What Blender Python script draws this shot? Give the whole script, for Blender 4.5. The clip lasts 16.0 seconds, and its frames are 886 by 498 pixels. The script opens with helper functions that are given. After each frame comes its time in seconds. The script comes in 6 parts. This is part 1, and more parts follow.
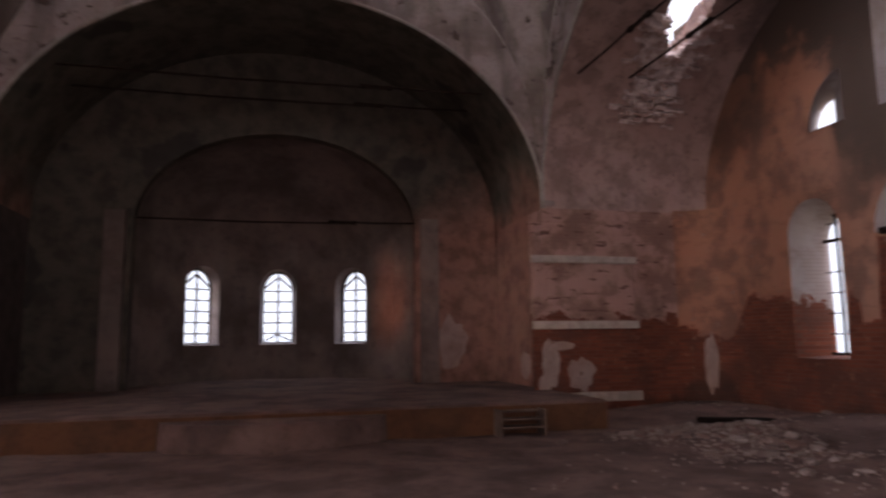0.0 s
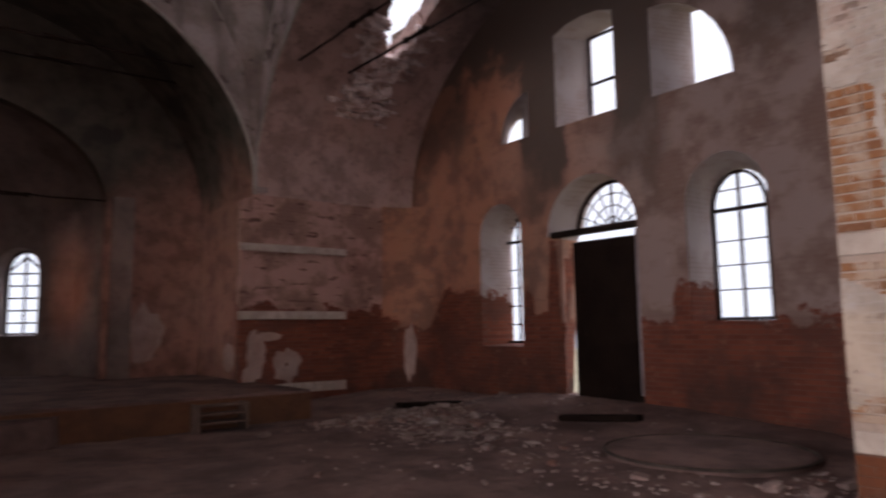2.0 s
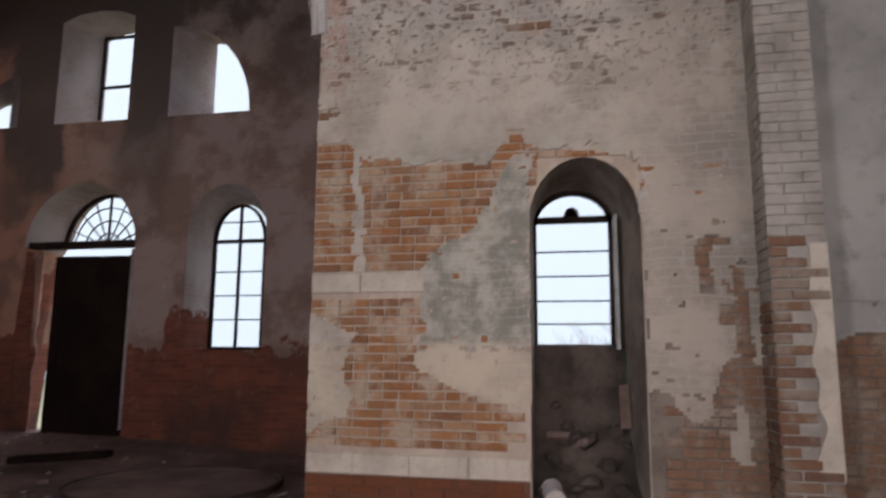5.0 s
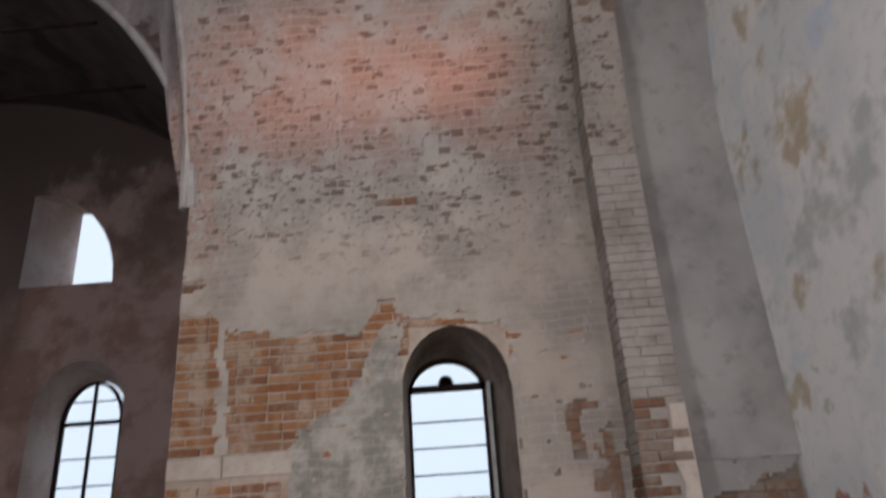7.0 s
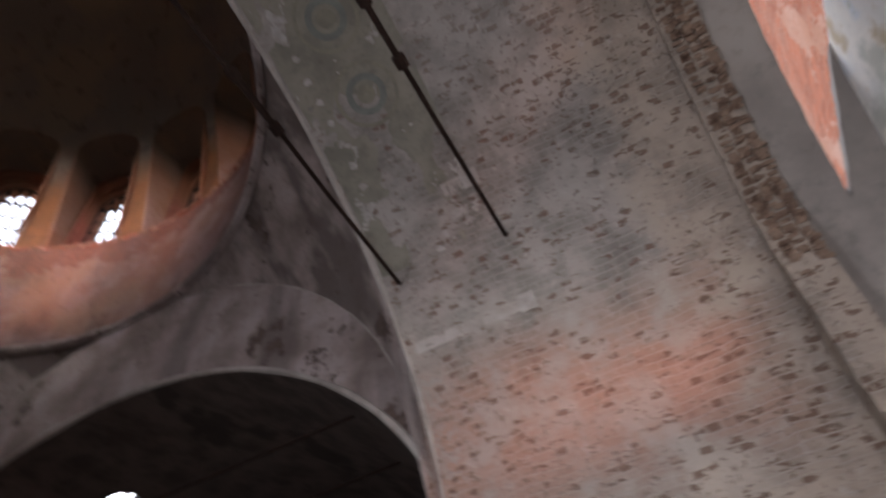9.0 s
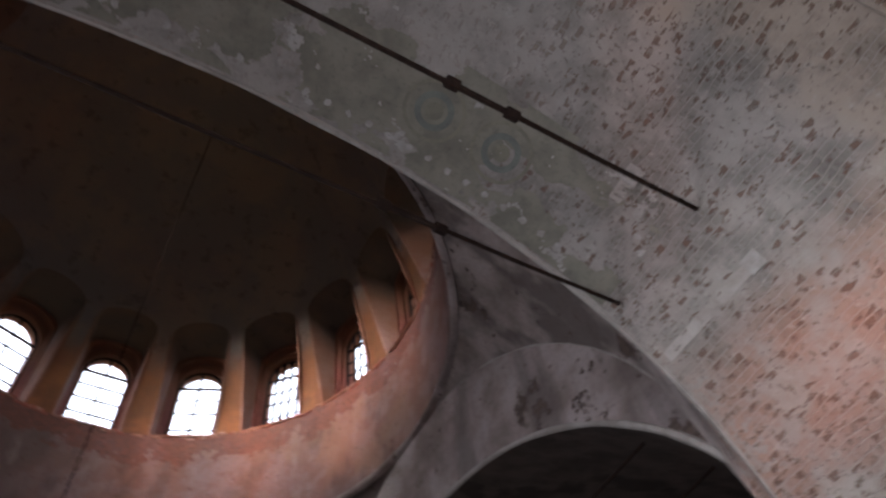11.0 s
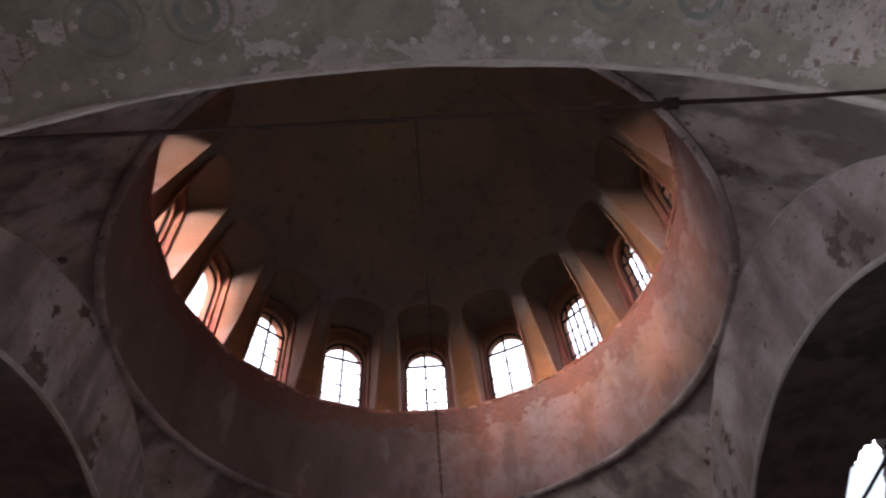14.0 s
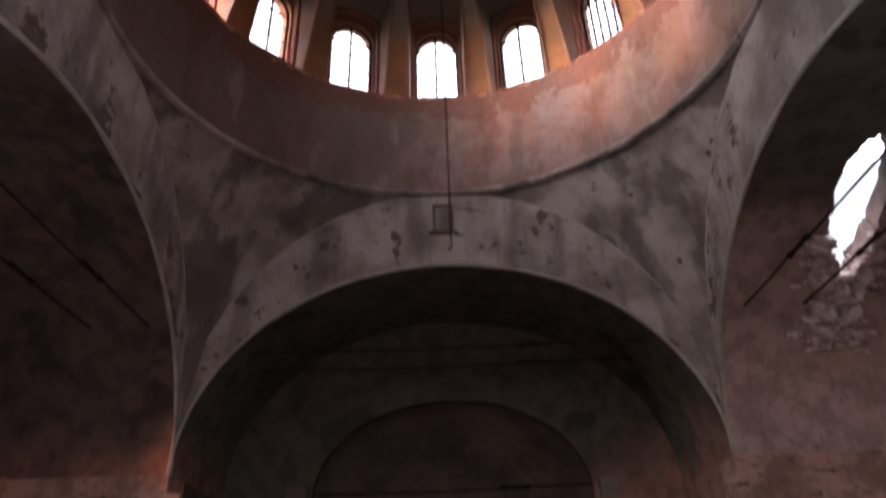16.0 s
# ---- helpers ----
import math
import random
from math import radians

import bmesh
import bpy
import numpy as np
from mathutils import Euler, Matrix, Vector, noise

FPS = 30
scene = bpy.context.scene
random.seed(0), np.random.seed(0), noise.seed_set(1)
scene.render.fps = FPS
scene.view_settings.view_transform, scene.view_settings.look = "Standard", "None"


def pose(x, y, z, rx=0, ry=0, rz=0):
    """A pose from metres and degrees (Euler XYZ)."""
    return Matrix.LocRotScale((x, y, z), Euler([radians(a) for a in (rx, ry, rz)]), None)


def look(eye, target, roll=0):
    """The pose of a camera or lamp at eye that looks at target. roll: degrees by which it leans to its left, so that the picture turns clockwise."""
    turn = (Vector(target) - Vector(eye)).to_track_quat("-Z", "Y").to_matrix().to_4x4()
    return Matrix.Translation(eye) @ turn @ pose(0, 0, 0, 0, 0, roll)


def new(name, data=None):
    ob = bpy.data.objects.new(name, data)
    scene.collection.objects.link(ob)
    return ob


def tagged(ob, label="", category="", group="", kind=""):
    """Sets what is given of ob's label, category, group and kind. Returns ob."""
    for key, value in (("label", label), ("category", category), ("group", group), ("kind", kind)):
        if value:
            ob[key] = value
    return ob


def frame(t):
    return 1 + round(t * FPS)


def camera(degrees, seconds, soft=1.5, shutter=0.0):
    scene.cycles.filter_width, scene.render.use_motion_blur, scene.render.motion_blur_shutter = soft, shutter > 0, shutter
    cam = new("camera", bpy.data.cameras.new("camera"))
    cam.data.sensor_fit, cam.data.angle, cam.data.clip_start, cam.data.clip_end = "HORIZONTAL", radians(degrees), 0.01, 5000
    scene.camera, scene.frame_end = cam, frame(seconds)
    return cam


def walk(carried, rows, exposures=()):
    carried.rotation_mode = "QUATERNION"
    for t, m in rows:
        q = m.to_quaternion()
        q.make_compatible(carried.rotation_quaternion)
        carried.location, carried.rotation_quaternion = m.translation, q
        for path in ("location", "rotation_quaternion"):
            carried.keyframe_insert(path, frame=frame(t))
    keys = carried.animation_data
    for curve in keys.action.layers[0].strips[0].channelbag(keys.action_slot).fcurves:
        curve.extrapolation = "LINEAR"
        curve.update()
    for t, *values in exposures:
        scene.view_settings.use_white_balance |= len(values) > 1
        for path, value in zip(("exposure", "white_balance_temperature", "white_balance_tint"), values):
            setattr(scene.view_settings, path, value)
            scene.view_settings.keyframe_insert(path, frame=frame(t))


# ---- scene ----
EXPOSURES = [(0.0, 2.92, 6500, 27), (1.5, 2.7, 6500, 25), (2.5, 2.53, 6550, 28), (3.2, 2.46, 6500, 27), (4.0, 2.4, 6350, 22), (4.6, 2.36, 6250, 17), (6.9, 2.24, 6050, 14), (8.0, 2.2, 6150, 17), (9.0, 2.22, 6150, 18), (11.5, 2.34, 5800, 15), (12.5, 2.48, 5780, 15), (13.5, 2.54, 5950, 19), (15.0, 2.8, 6050, 19), (16.0, 2.97, 6150, 19)]
cam = camera(65.99, 16.0, 2.2, 0.75)
PATH = [
    (0.0, -0.119, -8.301, 1.581, 97.57, 0.68, -13.84),
    (0.5, -0.079, -8.289, 1.567, 97.19, 0.73, -19.76),
    (1.0, -0.090, -8.236, 1.576, 96.95, 0.48, -26.27),
    (1.5, -0.114, -8.194, 1.590, 96.65, 0.36, -31.55),
    (2.0, -0.098, -8.159, 1.553, 96.58, 0.84, -38.05),
    (2.5, -0.062, -8.149, 1.547, 96.66, -0.16, -45.32),
    (3.0, -0.045, -8.149, 1.555, 96.66, -1.38, -53.57),
    (3.5, -0.003, -8.150, 1.556, 96.53, -1.16, -61.06),
    (4.0, 0.036, -8.186, 1.544, 96.53, -1.03, -67.94),
    (4.5, 0.059, -8.208, 1.530, 95.96, -0.27, -75.16),
    (7.0, 0.108, -8.329, 1.592, 112.33, 3.53, -87.01),
    (7.5, 0.099, -8.334, 1.595, 121.34, 2.88, -84.52),
    (8.0, 0.111, -8.342, 1.624, 129.80, 3.29, -79.36),
    (8.5, 0.120, -8.337, 1.609, 136.54, 3.67, -72.71),
    (9.0, 0.104, -8.326, 1.622, 141.18, 4.78, -62.37),
    (11.5, 0.080, -8.659, 1.664, 148.15, 6.89, -20.29),
    (12.0, 0.121, -8.634, 1.677, 147.44, 6.71, -9.54),
    (12.5, 0.133, -8.603, 1.691, 145.91, 6.97, -1.02),
    (13.0, 0.096, -8.557, 1.702, 145.12, 4.98, 0.72),
    (13.5, 0.016, -8.540, 1.691, 144.54, 4.76, -0.29),
    (14.0, -0.016, -8.537, 1.652, 144.50, 3.57, 1.59),
    (14.5, -0.022, -8.496, 1.641, 140.12, 3.28, 3.07),
    (15.0, -0.038, -8.404, 1.591, 132.35, 2.26, 1.23),
    (15.5, -0.049, -8.335, 1.575, 125.91, 1.86, 1.17),
    (16.0, -0.006, -8.287, 1.521, 119.46, 1.69, 1.05),
]
walk(cam, [(t, pose(x, y, z, rx, ry, rz)) for t, x, y, z, rx, ry, rz in PATH], EXPOSURES)
# ---- world, sun ----
world = bpy.data.worlds.new("sky")
scene.world = world
world.use_nodes = True
wn = world.node_tree.nodes
sky = wn.new("ShaderNodeTexSky")
sky.sky_type = "NISHITA"
sky.sun_disc = False
sky.sun_elevation = radians(12)
sky.sun_rotation = radians(235)
sky.dust_density = 1.2
sky.air_density = 1.2
wn["Background"].inputs["Strength"].default_value = 0.15
veil = wn.new("ShaderNodeHueSaturation")
veil.inputs["Saturation"].default_value = 0.2
veil.inputs["Value"].default_value = 3.0
world.node_tree.links.new(sky.outputs["Color"], veil.inputs["Color"])
world.node_tree.links.new(veil.outputs["Color"], wn["Background"].inputs["Color"])

sun = new("sun", bpy.data.lights.new("sun", "SUN"))
sun.data.energy = 0.62
sun.data.angle = radians(7.5)
sun.data.color = (1.0, 0.31, 0.11)
sun.matrix_world = look((-32.8, -22.8, 8.5), (0, 0, 0))


def fill_light(name, x, y, z, ax, ay, az, w, h, power, color=(0.93, 0.95, 1.0)):
    """An area lamp added at an unseen opening, shining the way (ax, ay, az)."""
    lamp = new(name, bpy.data.lights.new(name, "AREA"))
    lamp.data.shape, lamp.data.size, lamp.data.size_y = "RECTANGLE", w, h
    lamp.data.energy, lamp.data.color = power, color
    way = Vector((ax, ay, az))
    lamp.matrix_world = Matrix.Translation((x, y, z)) @ way.to_track_quat("-Z", "Y").to_matrix().to_4x4()
    lamp.visible_camera = True
    return lamp


# ---- sizes ----
B = 5.62          # half the crossing
SPRING = 4.45     # where the arches spring
RISE = 4.48       # their rise
Z0 = 5.3          # centre of the pendentive sphere
RING = 10.9       # the cornice ring
SOUTH = 9.75      # inner face of the transept's end wall


# ---- node helpers ----
def nodes_of(name, rough=0.9, spec=0.2):
    mat = bpy.data.materials.new(name)
    mat.use_nodes = True
    nt = mat.node_tree
    bsdf = nt.nodes["Principled BSDF"]
    bsdf.inputs["Roughness"].default_value = rough
    bsdf.inputs["Specular IOR Level"].default_value = spec
    return mat, nt, bsdf


def node(nt, kind, values=(), operation="", data_type="", blend_type="", interpolation_type=""):
    n = nt.nodes.new(kind)
    if operation:
        n.operation = operation
    if data_type:
        n.data_type = data_type
    if blend_type:
        n.blend_type = blend_type
    if interpolation_type:
        n.interpolation_type = interpolation_type
    for key, value in values:
        if isinstance(value, bpy.types.NodeSocket):
            nt.links.new(value, n.inputs[key])
        else:
            n.inputs[key].default_value = value
    return n


def noise_of(nt, where, scale, detail=6.0, rough=0.6):
    return node(nt, "ShaderNodeTexNoise", (("Vector", where), ("Scale", scale), ("Detail", detail), ("Roughness", rough))).outputs["Fac"]


def ramp(nt, fac, a, b, lo=0.0, hi=1.0):
    return node(nt, "ShaderNodeMapRange", (("Value", fac), ("From Min", a), ("From Max", b), ("To Min", lo), ("To Max", hi)), interpolation_type="SMOOTHSTEP").outputs["Result"]


def mix(nt, fac, a, b, blend="MIX"):
    n = node(nt, "ShaderNodeMix", data_type="RGBA", blend_type=blend)
    for key, value in ((0, fac), (6, a), (7, b)):
        if isinstance(value, bpy.types.NodeSocket):
            nt.links.new(value, n.inputs[key])
        else:
            n.inputs[key].default_value = value if key == 0 else (*value, 1) if len(value) == 3 else value
    return n.outputs[2]


def calc(nt, op, a, b=0.0):
    return node(nt, "ShaderNodeMath", ((0, a), (1, b)), operation=op).outputs[0]


def bump(nt, bsdf, height, strength=0.4, distance=0.02):
    n = node(nt, "ShaderNodeBump", (("Height", height), ("Strength", strength), ("Distance", distance)))
    nt.links.new(n.outputs["Normal"], bsdf.inputs["Normal"])


def masonry(name, plaster, stain, brick, mortar, bare=0.5, low=None, along="y", seed=0.0, patch=0.55, pits=0.66, blotch=1.2, streak=0.0, pit_size=6.5):
    """Old brickwork under remains of limewash and plaster. bare: how much of the plaster is gone; low: heights
    between which the bare brick of the foot gives way to plaster."""
    mat, nt, bsdf = nodes_of(name)
    pos = node(nt, "ShaderNodeNewGeometry").outputs["Position"]
    at = node(nt, "ShaderNodeSeparateXYZ", ((0, pos),)).outputs
    shifted = node(nt, "ShaderNodeVectorMath", ((0, pos), (1, (seed, seed * 1.7, seed * 0.6))), operation="ADD").outputs[0]
    flat = node(nt, "ShaderNodeCombineXYZ", ((0, at[{"x": 0, "y": 1}[along]]), (1, at[2]))).outputs[0]
    rows = node(nt, "ShaderNodeTexBrick", (("Vector", flat), ("Color1", (*brick, 1)), ("Color2", (brick[0] * 0.62, brick[1] * 0.6, brick[2] * 0.62, 1)),
                ("Mortar", (*mortar, 1)), ("Scale", 1.0), ("Mortar Size", 0.009), ("Mortar Smooth", 0.4), ("Brick Width", 0.265), ("Row Height", 0.077)))
    fine = noise_of(nt, shifted, 14.0, 8.0, 0.65)
    mid = noise_of(nt, shifted, blotch, 7.0, 0.6)
    wide = noise_of(nt, shifted, patch, 9.0, 0.66)
    gone = wide
    if low:
        gone = calc(nt, "ADD", wide, ramp(nt, at[2], low[0], low[1], 0.32, 0.0))
    edge = 0.72 - 0.4 * bare
    gone_a = ramp(nt, gone, edge, edge + 0.025)
    long_way = node(nt, "ShaderNodeVectorMath", ((0, shifted), (1, (0.45, 1.25, 1.5) if along == "x" else (1.25, 0.45, 1.5))), operation="MULTIPLY").outputs[0]
    pit = ramp(nt, noise_of(nt, long_way, pit_size, 3.0, 0.5), pits, pits + 0.03)
    bare_fac = calc(nt, "MAXIMUM", gone_a, pit)
    coat = mix(nt, ramp(nt, mid, 0.38, 0.66), plaster, stain)
    coat = mix(nt, ramp(nt, fine, 0.45, 0.75, 0.0, 0.35), coat, (stain[0] * 0.5, stain[1] * 0.5, stain[2] * 0.5))
    if streak:
        tall = node(nt, "ShaderNodeVectorMath", ((0, shifted), (1, (1.0, 1.0, 0.16))), operation="MULTIPLY").outputs[0]
        coat = mix(nt, ramp(nt, noise_of(nt, tall, 0.9, 4.0, 0.55), 0.46, 0.6, 0.0, streak), coat, (stain[0] * 0.42, stain[1] * 0.42, stain[2] * 0.42))
    wall = mix(nt, ramp(nt, mid, 0.52, 0.72, 0.0, 0.55), rows.outputs["Color"], mortar)
    nt.links.new(mix(nt, bare_fac, coat, wall), bsdf.inputs["Base Color"])
    joints = calc(nt, "MULTIPLY", calc(nt, "MULTIPLY", rows.outputs["Fac"], bare_fac), -0.5)
    height = calc(nt, "ADD", calc(nt, "ADD", calc(nt, "MULTIPLY", bare_fac, -1.0), joints), calc(nt, "MULTIPLY", fine, 0.5))
    bump(nt, bsdf, height, 0.7, 0.02)
    return mat


def grained(name, col, col2, scale=3.0, rough=0.9, metal=0.0, bumpy=0.3, dist=0.01):
    mat, nt, bsdf = nodes_of(name, rough)
    bsdf.inputs["Metallic"].default_value = metal
    pos = node(nt, "ShaderNodeNewGeometry").outputs["Position"]
    fine = noise_of(nt, pos, scale * 6, 8.0, 0.65)
    wide = noise_of(nt, pos, scale, 6.0, 0.6)
    c = mix(nt, ramp(nt, wide, 0.35, 0.68), col, col2)
    c = mix(nt, ramp(nt, fine, 0.5, 0.75, 0.0, 0.5), c, tuple(v * 0.55 for v in col2))
    nt.links.new(c, bsdf.inputs["Base Color"])
    bump(nt, bsdf, fine, bumpy, dist)
    return mat


M = {
    "arch": masonry("grey_limewash", (0.335, 0.278, 0.25), (0.165, 0.13, 0.108), (0.10, 0.072, 0.057), (0.105, 0.077, 0.061), 0.26, None, "x", 7.0, 0.65, 0.68, 0.75, 0.75, 4.5),
    "bare": masonry("bare_orange_brick", (0.55, 0.34, 0.25), (0.48, 0.25, 0.16), (0.52, 0.17, 0.08), (0.46, 0.27, 0.19), 0.75, None, "x", 4.0),
    "soot": grained("sooty_plaster", (0.22, 0.165, 0.14), (0.11, 0.085, 0.07), 0.7),
    "brown": grained("smoked_plaster", (0.17, 0.11, 0.088), (0.075, 0.053, 0.045), 0.5),
    "reveal": grained("pale_reveal_plaster", (0.33, 0.285, 0.275), (0.19, 0.155, 0.145), 1.2),
    "floor": grained("dirt_floor", (0.19, 0.118, 0.096), (0.09, 0.057, 0.047), 1.1, 0.95, 0.0, 0.8, 0.03),
    "iron": grained("rusty_iron", (0.03, 0.019, 0.014), (0.017, 0.011, 0.009), 8.0, 0.95, 0.0),
    "door": grained("dark_sheet_iron", (0.017, 0.010, 0.007), (0.011, 0.0065, 0.005), 2.0, 0.9),
    "stone": grained("pale_stone", (0.46, 0.39, 0.33), (0.34, 0.28, 0.235), 5.0),
    "ochre": grained("ochre_paint", (0.13, 0.06, 0.03), (0.085, 0.042, 0.025), 2.0),
    "wood": grained("grey_timber", (0.15, 0.10, 0.075), (0.09, 0.06, 0.045), 4.0),
    "mortar": grained("lime_mortar", (0.42, 0.33, 0.25), (0.31, 0.235, 0.175), 3.0, 0.95, 0.0, 0.6, 0.01),
    "ground": grained("dry_grass", (0.22, 0.2, 0.13), (0.15, 0.13, 0.08), 0.4),
    "green": grained("faded_green_paint", (0.21, 0.194, 0.152), (0.145, 0.136, 0.106), 2.6),
    "olive": grained("olive_paint", (0.19, 0.176, 0.13), (0.15, 0.14, 0.105), 5.0),
    "teal": grained("faded_teal_paint", (0.155, 0.165, 0.14), (0.12, 0.128, 0.11), 5.0),
    "pale": grained("pale_paint", (0.35, 0.33, 0.295), (0.25, 0.235, 0.21), 6.0),
    "arch_face": masonry("lilac_limewash", (0.37, 0.308, 0.282), (0.195, 0.152, 0.13), (0.12, 0.088, 0.07), (0.125, 0.093, 0.074), 0.34, None, "x", 17.0, 0.9, 0.67, 0.8, 0.6, 5.0),
    "bed": grained("dark_mortar", (0.14, 0.07, 0.042), (0.095, 0.046, 0.028), 4.0),
    "limed": grained("limewashed_stone", (0.46, 0.385, 0.30), (0.36, 0.295, 0.23), 3.0),
    "jamb": masonry("red_brick_moulding", (0.44, 0.25, 0.19), (0.36, 0.16, 0.11), (0.38, 0.12, 0.075), (0.26, 0.13, 0.095), 0.62, None, "x", 8.0, 1.4, 0.64),
    # one dark colour for the niche fill and the slab's rim
    "niche": grained("dark_niche_plaster", (0.072, 0.053, 0.04), (0.028, 0.02, 0.015), 3.0),
    "lime": grained("thin_limewash", (0.37, 0.335, 0.295), (0.26, 0.235, 0.205), 2.4),
    "smooth": grained("smooth_grey_plaster", (0.31, 0.278, 0.243), (0.205, 0.182, 0.158), 0.9),
    "green_board": grained("dark_green_paint", (0.035, 0.06, 0.04), (0.02, 0.035, 0.025), 6.0),
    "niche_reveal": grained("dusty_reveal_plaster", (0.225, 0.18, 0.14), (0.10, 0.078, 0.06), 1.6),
    "ochre_brick": grained("ochre_brick", (0.23, 0.16, 0.112), (0.085, 0.052, 0.036), 9.0),
    "rubble": grained("rubble", (0.33, 0.255, 0.215), (0.15, 0.10, 0.085), 9.0),
}

for key in ("iron", "door"):
    M[key].node_tree.nodes["Principled BSDF"].inputs["Specular IOR Level"].default_value = 0.04


def pitted_material():
    """Limewash over brick courses, with fallen bricks and pits; cream below, with one grey damp patch."""
    mat, nt, bsdf = nodes_of("pitted_limewash")
    pos = node(nt, "ShaderNodeNewGeometry").outputs["Position"]
    at = node(nt, "ShaderNodeSeparateXYZ", ((0, pos),)).outputs
    big, mid = noise_of(nt, pos, 0.55, 7.0, 0.62), noise_of(nt, pos, 1.9, 8.0, 0.65)
    small, fine = noise_of(nt, pos, 8.0, 6.0, 0.6), noise_of(nt, pos, 30.0, 5.0, 0.6)
    warp = calc(nt, "MULTIPLY", calc(nt, "SUBTRACT", mid, 0.5), 1.3)
    z = calc(nt, "ADD", at[2], warp)
    y = calc(nt, "ADD", at[1], warp)
    # the courses follow the curve of the vault
    over = calc(nt, "SUBTRACT", at[2], SPRING)
    arc = calc(nt, "ADD", calc(nt, "MINIMUM", over, 0.0), calc(nt, "MULTIPLY", calc(nt, "ARCTAN2", calc(nt, "MAXIMUM", over, 0.0), calc(nt, "ABSOLUTE", at[0])), 5.05))
    wob = calc(nt, "MULTIPLY", calc(nt, "SUBTRACT", noise_of(nt, pos, 2.5, 3.0, 0.5), 0.5), 0.09)
    flat = node(nt, "ShaderNodeCombineXYZ", ((0, calc(nt, "ADD", at[1], wob)), (1, calc(nt, "ADD", arc, wob)))).outputs[0]
    brick_rows = (("Vector", flat), ("Scale", 1.0), ("Mortar Size", 0.011), ("Mortar Smooth", 0.7), ("Row Height", 0.0765))
    rows = node(nt, "ShaderNodeTexBrick", brick_rows + (("Brick Width", 0.26),)).outputs["Fac"]
    heads = node(nt, "ShaderNodeTexBrick", brick_rows + (("Brick Width", 0.125), ("Color1", (0, 0, 0, 1)), ("Color2", (1, 1, 1, 1)), ("Mortar", (0, 0, 0, 1))))
    col = mix(nt, ramp(nt, mid, 0.36, 0.66), (0.275, 0.252, 0.222), (0.15, 0.136, 0.117))
    col = mix(nt, ramp(nt, big, 0.42, 0.6, 0, 0.5), col, (0.30, 0.272, 0.243))
    low = mix(nt, ramp(nt, mid, 0.40, 0.64), (0.41, 0.345, 0.272), (0.29, 0.242, 0.187))
    col = mix(nt, ramp(nt, z, 3.8, 5.4, 1.0, 0.0), col, low)
    col = mix(nt, ramp(nt, y, -8.3, -9.1, 0.0, 0.85), col, mix(nt, ramp(nt, mid, 0.4, 0.6), (0.31, 0.252, 0.195), (0.215, 0.175, 0.136)))
    col = mix(nt, ramp(nt, at[1], -9.86, -9.92), col, mix(nt, ramp(nt, mid, 0.38, 0.64), (0.255, 0.228, 0.2), (0.16, 0.143, 0.126)))
    # a cloud of grey damp beside the small window, and cream plaster under it
    sheer = calc(nt, "ADD", at[2], calc(nt, "MULTIPLY", calc(nt, "SUBTRACT", small, 0.5), 0.12))
    damp = calc(nt, "MULTIPLY", calc(nt, "MULTIPLY", calc(nt, "MULTIPLY", ramp(nt, y, -8.5, -8.0), ramp(nt, calc(nt, "ADD", at[1], calc(nt, "MULTIPLY", warp, 0.5)), -6.62, -6.85)), ramp(nt, sheer, 1.55, 1.68)), ramp(nt, z, 3.5, 3.0))
    cloud = mix(nt, ramp(nt, noise_of(nt, pos, 3.6, 7.0, 0.7), 0.40, 0.62), (0.185, 0.167, 0.128), (0.36, 0.32, 0.253))
    col = mix(nt, damp, col, cloud)
    cream = calc(nt, "MULTIPLY", ramp(nt, sheer, 1.68, 1.58), ramp(nt, at[1], -8.0, -7.9))
    col = mix(nt, cream, col, mix(nt, ramp(nt, mid, 0.4, 0.65), (0.43, 0.345, 0.25), (0.33, 0.262, 0.19)))
    seam = calc(nt, "MULTIPLY", ramp(nt, calc(nt, "ABSOLUTE", calc(nt, "SUBTRACT", sheer, 1.6)), 0.035, 0.01), calc(nt, "MULTIPLY", ramp(nt, at[1], -8.0, -7.9), ramp(nt, small, 0.47, 0.55, 0.0, 0.7)))
    col = mix(nt, seam, col, (0.2, 0.15, 0.11))
    # brick showing red through worn wash, and warm tint added where the sun patch falls
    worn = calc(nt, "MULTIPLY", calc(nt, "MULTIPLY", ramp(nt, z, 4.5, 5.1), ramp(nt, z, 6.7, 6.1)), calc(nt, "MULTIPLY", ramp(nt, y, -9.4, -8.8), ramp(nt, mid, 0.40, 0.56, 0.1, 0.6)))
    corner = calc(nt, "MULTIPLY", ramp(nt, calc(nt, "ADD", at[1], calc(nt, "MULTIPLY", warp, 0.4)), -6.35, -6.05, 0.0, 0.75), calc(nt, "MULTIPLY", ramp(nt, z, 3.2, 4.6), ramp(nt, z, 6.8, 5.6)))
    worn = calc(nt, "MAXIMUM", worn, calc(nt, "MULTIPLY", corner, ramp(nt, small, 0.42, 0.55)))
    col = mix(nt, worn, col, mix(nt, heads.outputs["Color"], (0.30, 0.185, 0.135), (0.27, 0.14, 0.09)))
    spread = calc(nt, "MULTIPLY", calc(nt, "SUBTRACT", big, 0.5), 0.5)
    fewer = calc(nt, "MULTIPLY", ramp(nt, z, 3.4, 4.4, 0.12, 1.0), calc(nt, "MULTIPLY", ramp(nt, at[1], -9.92, -9.86, 0.15, 1.0), ramp(nt, at[2], 8.7, 7.9, 0.3, 1.0)))
    long_way = node(nt, "ShaderNodeVectorMath", ((0, pos), (1, (1.2, 0.6, 1.5))), operation="MULTIPLY").outputs[0]
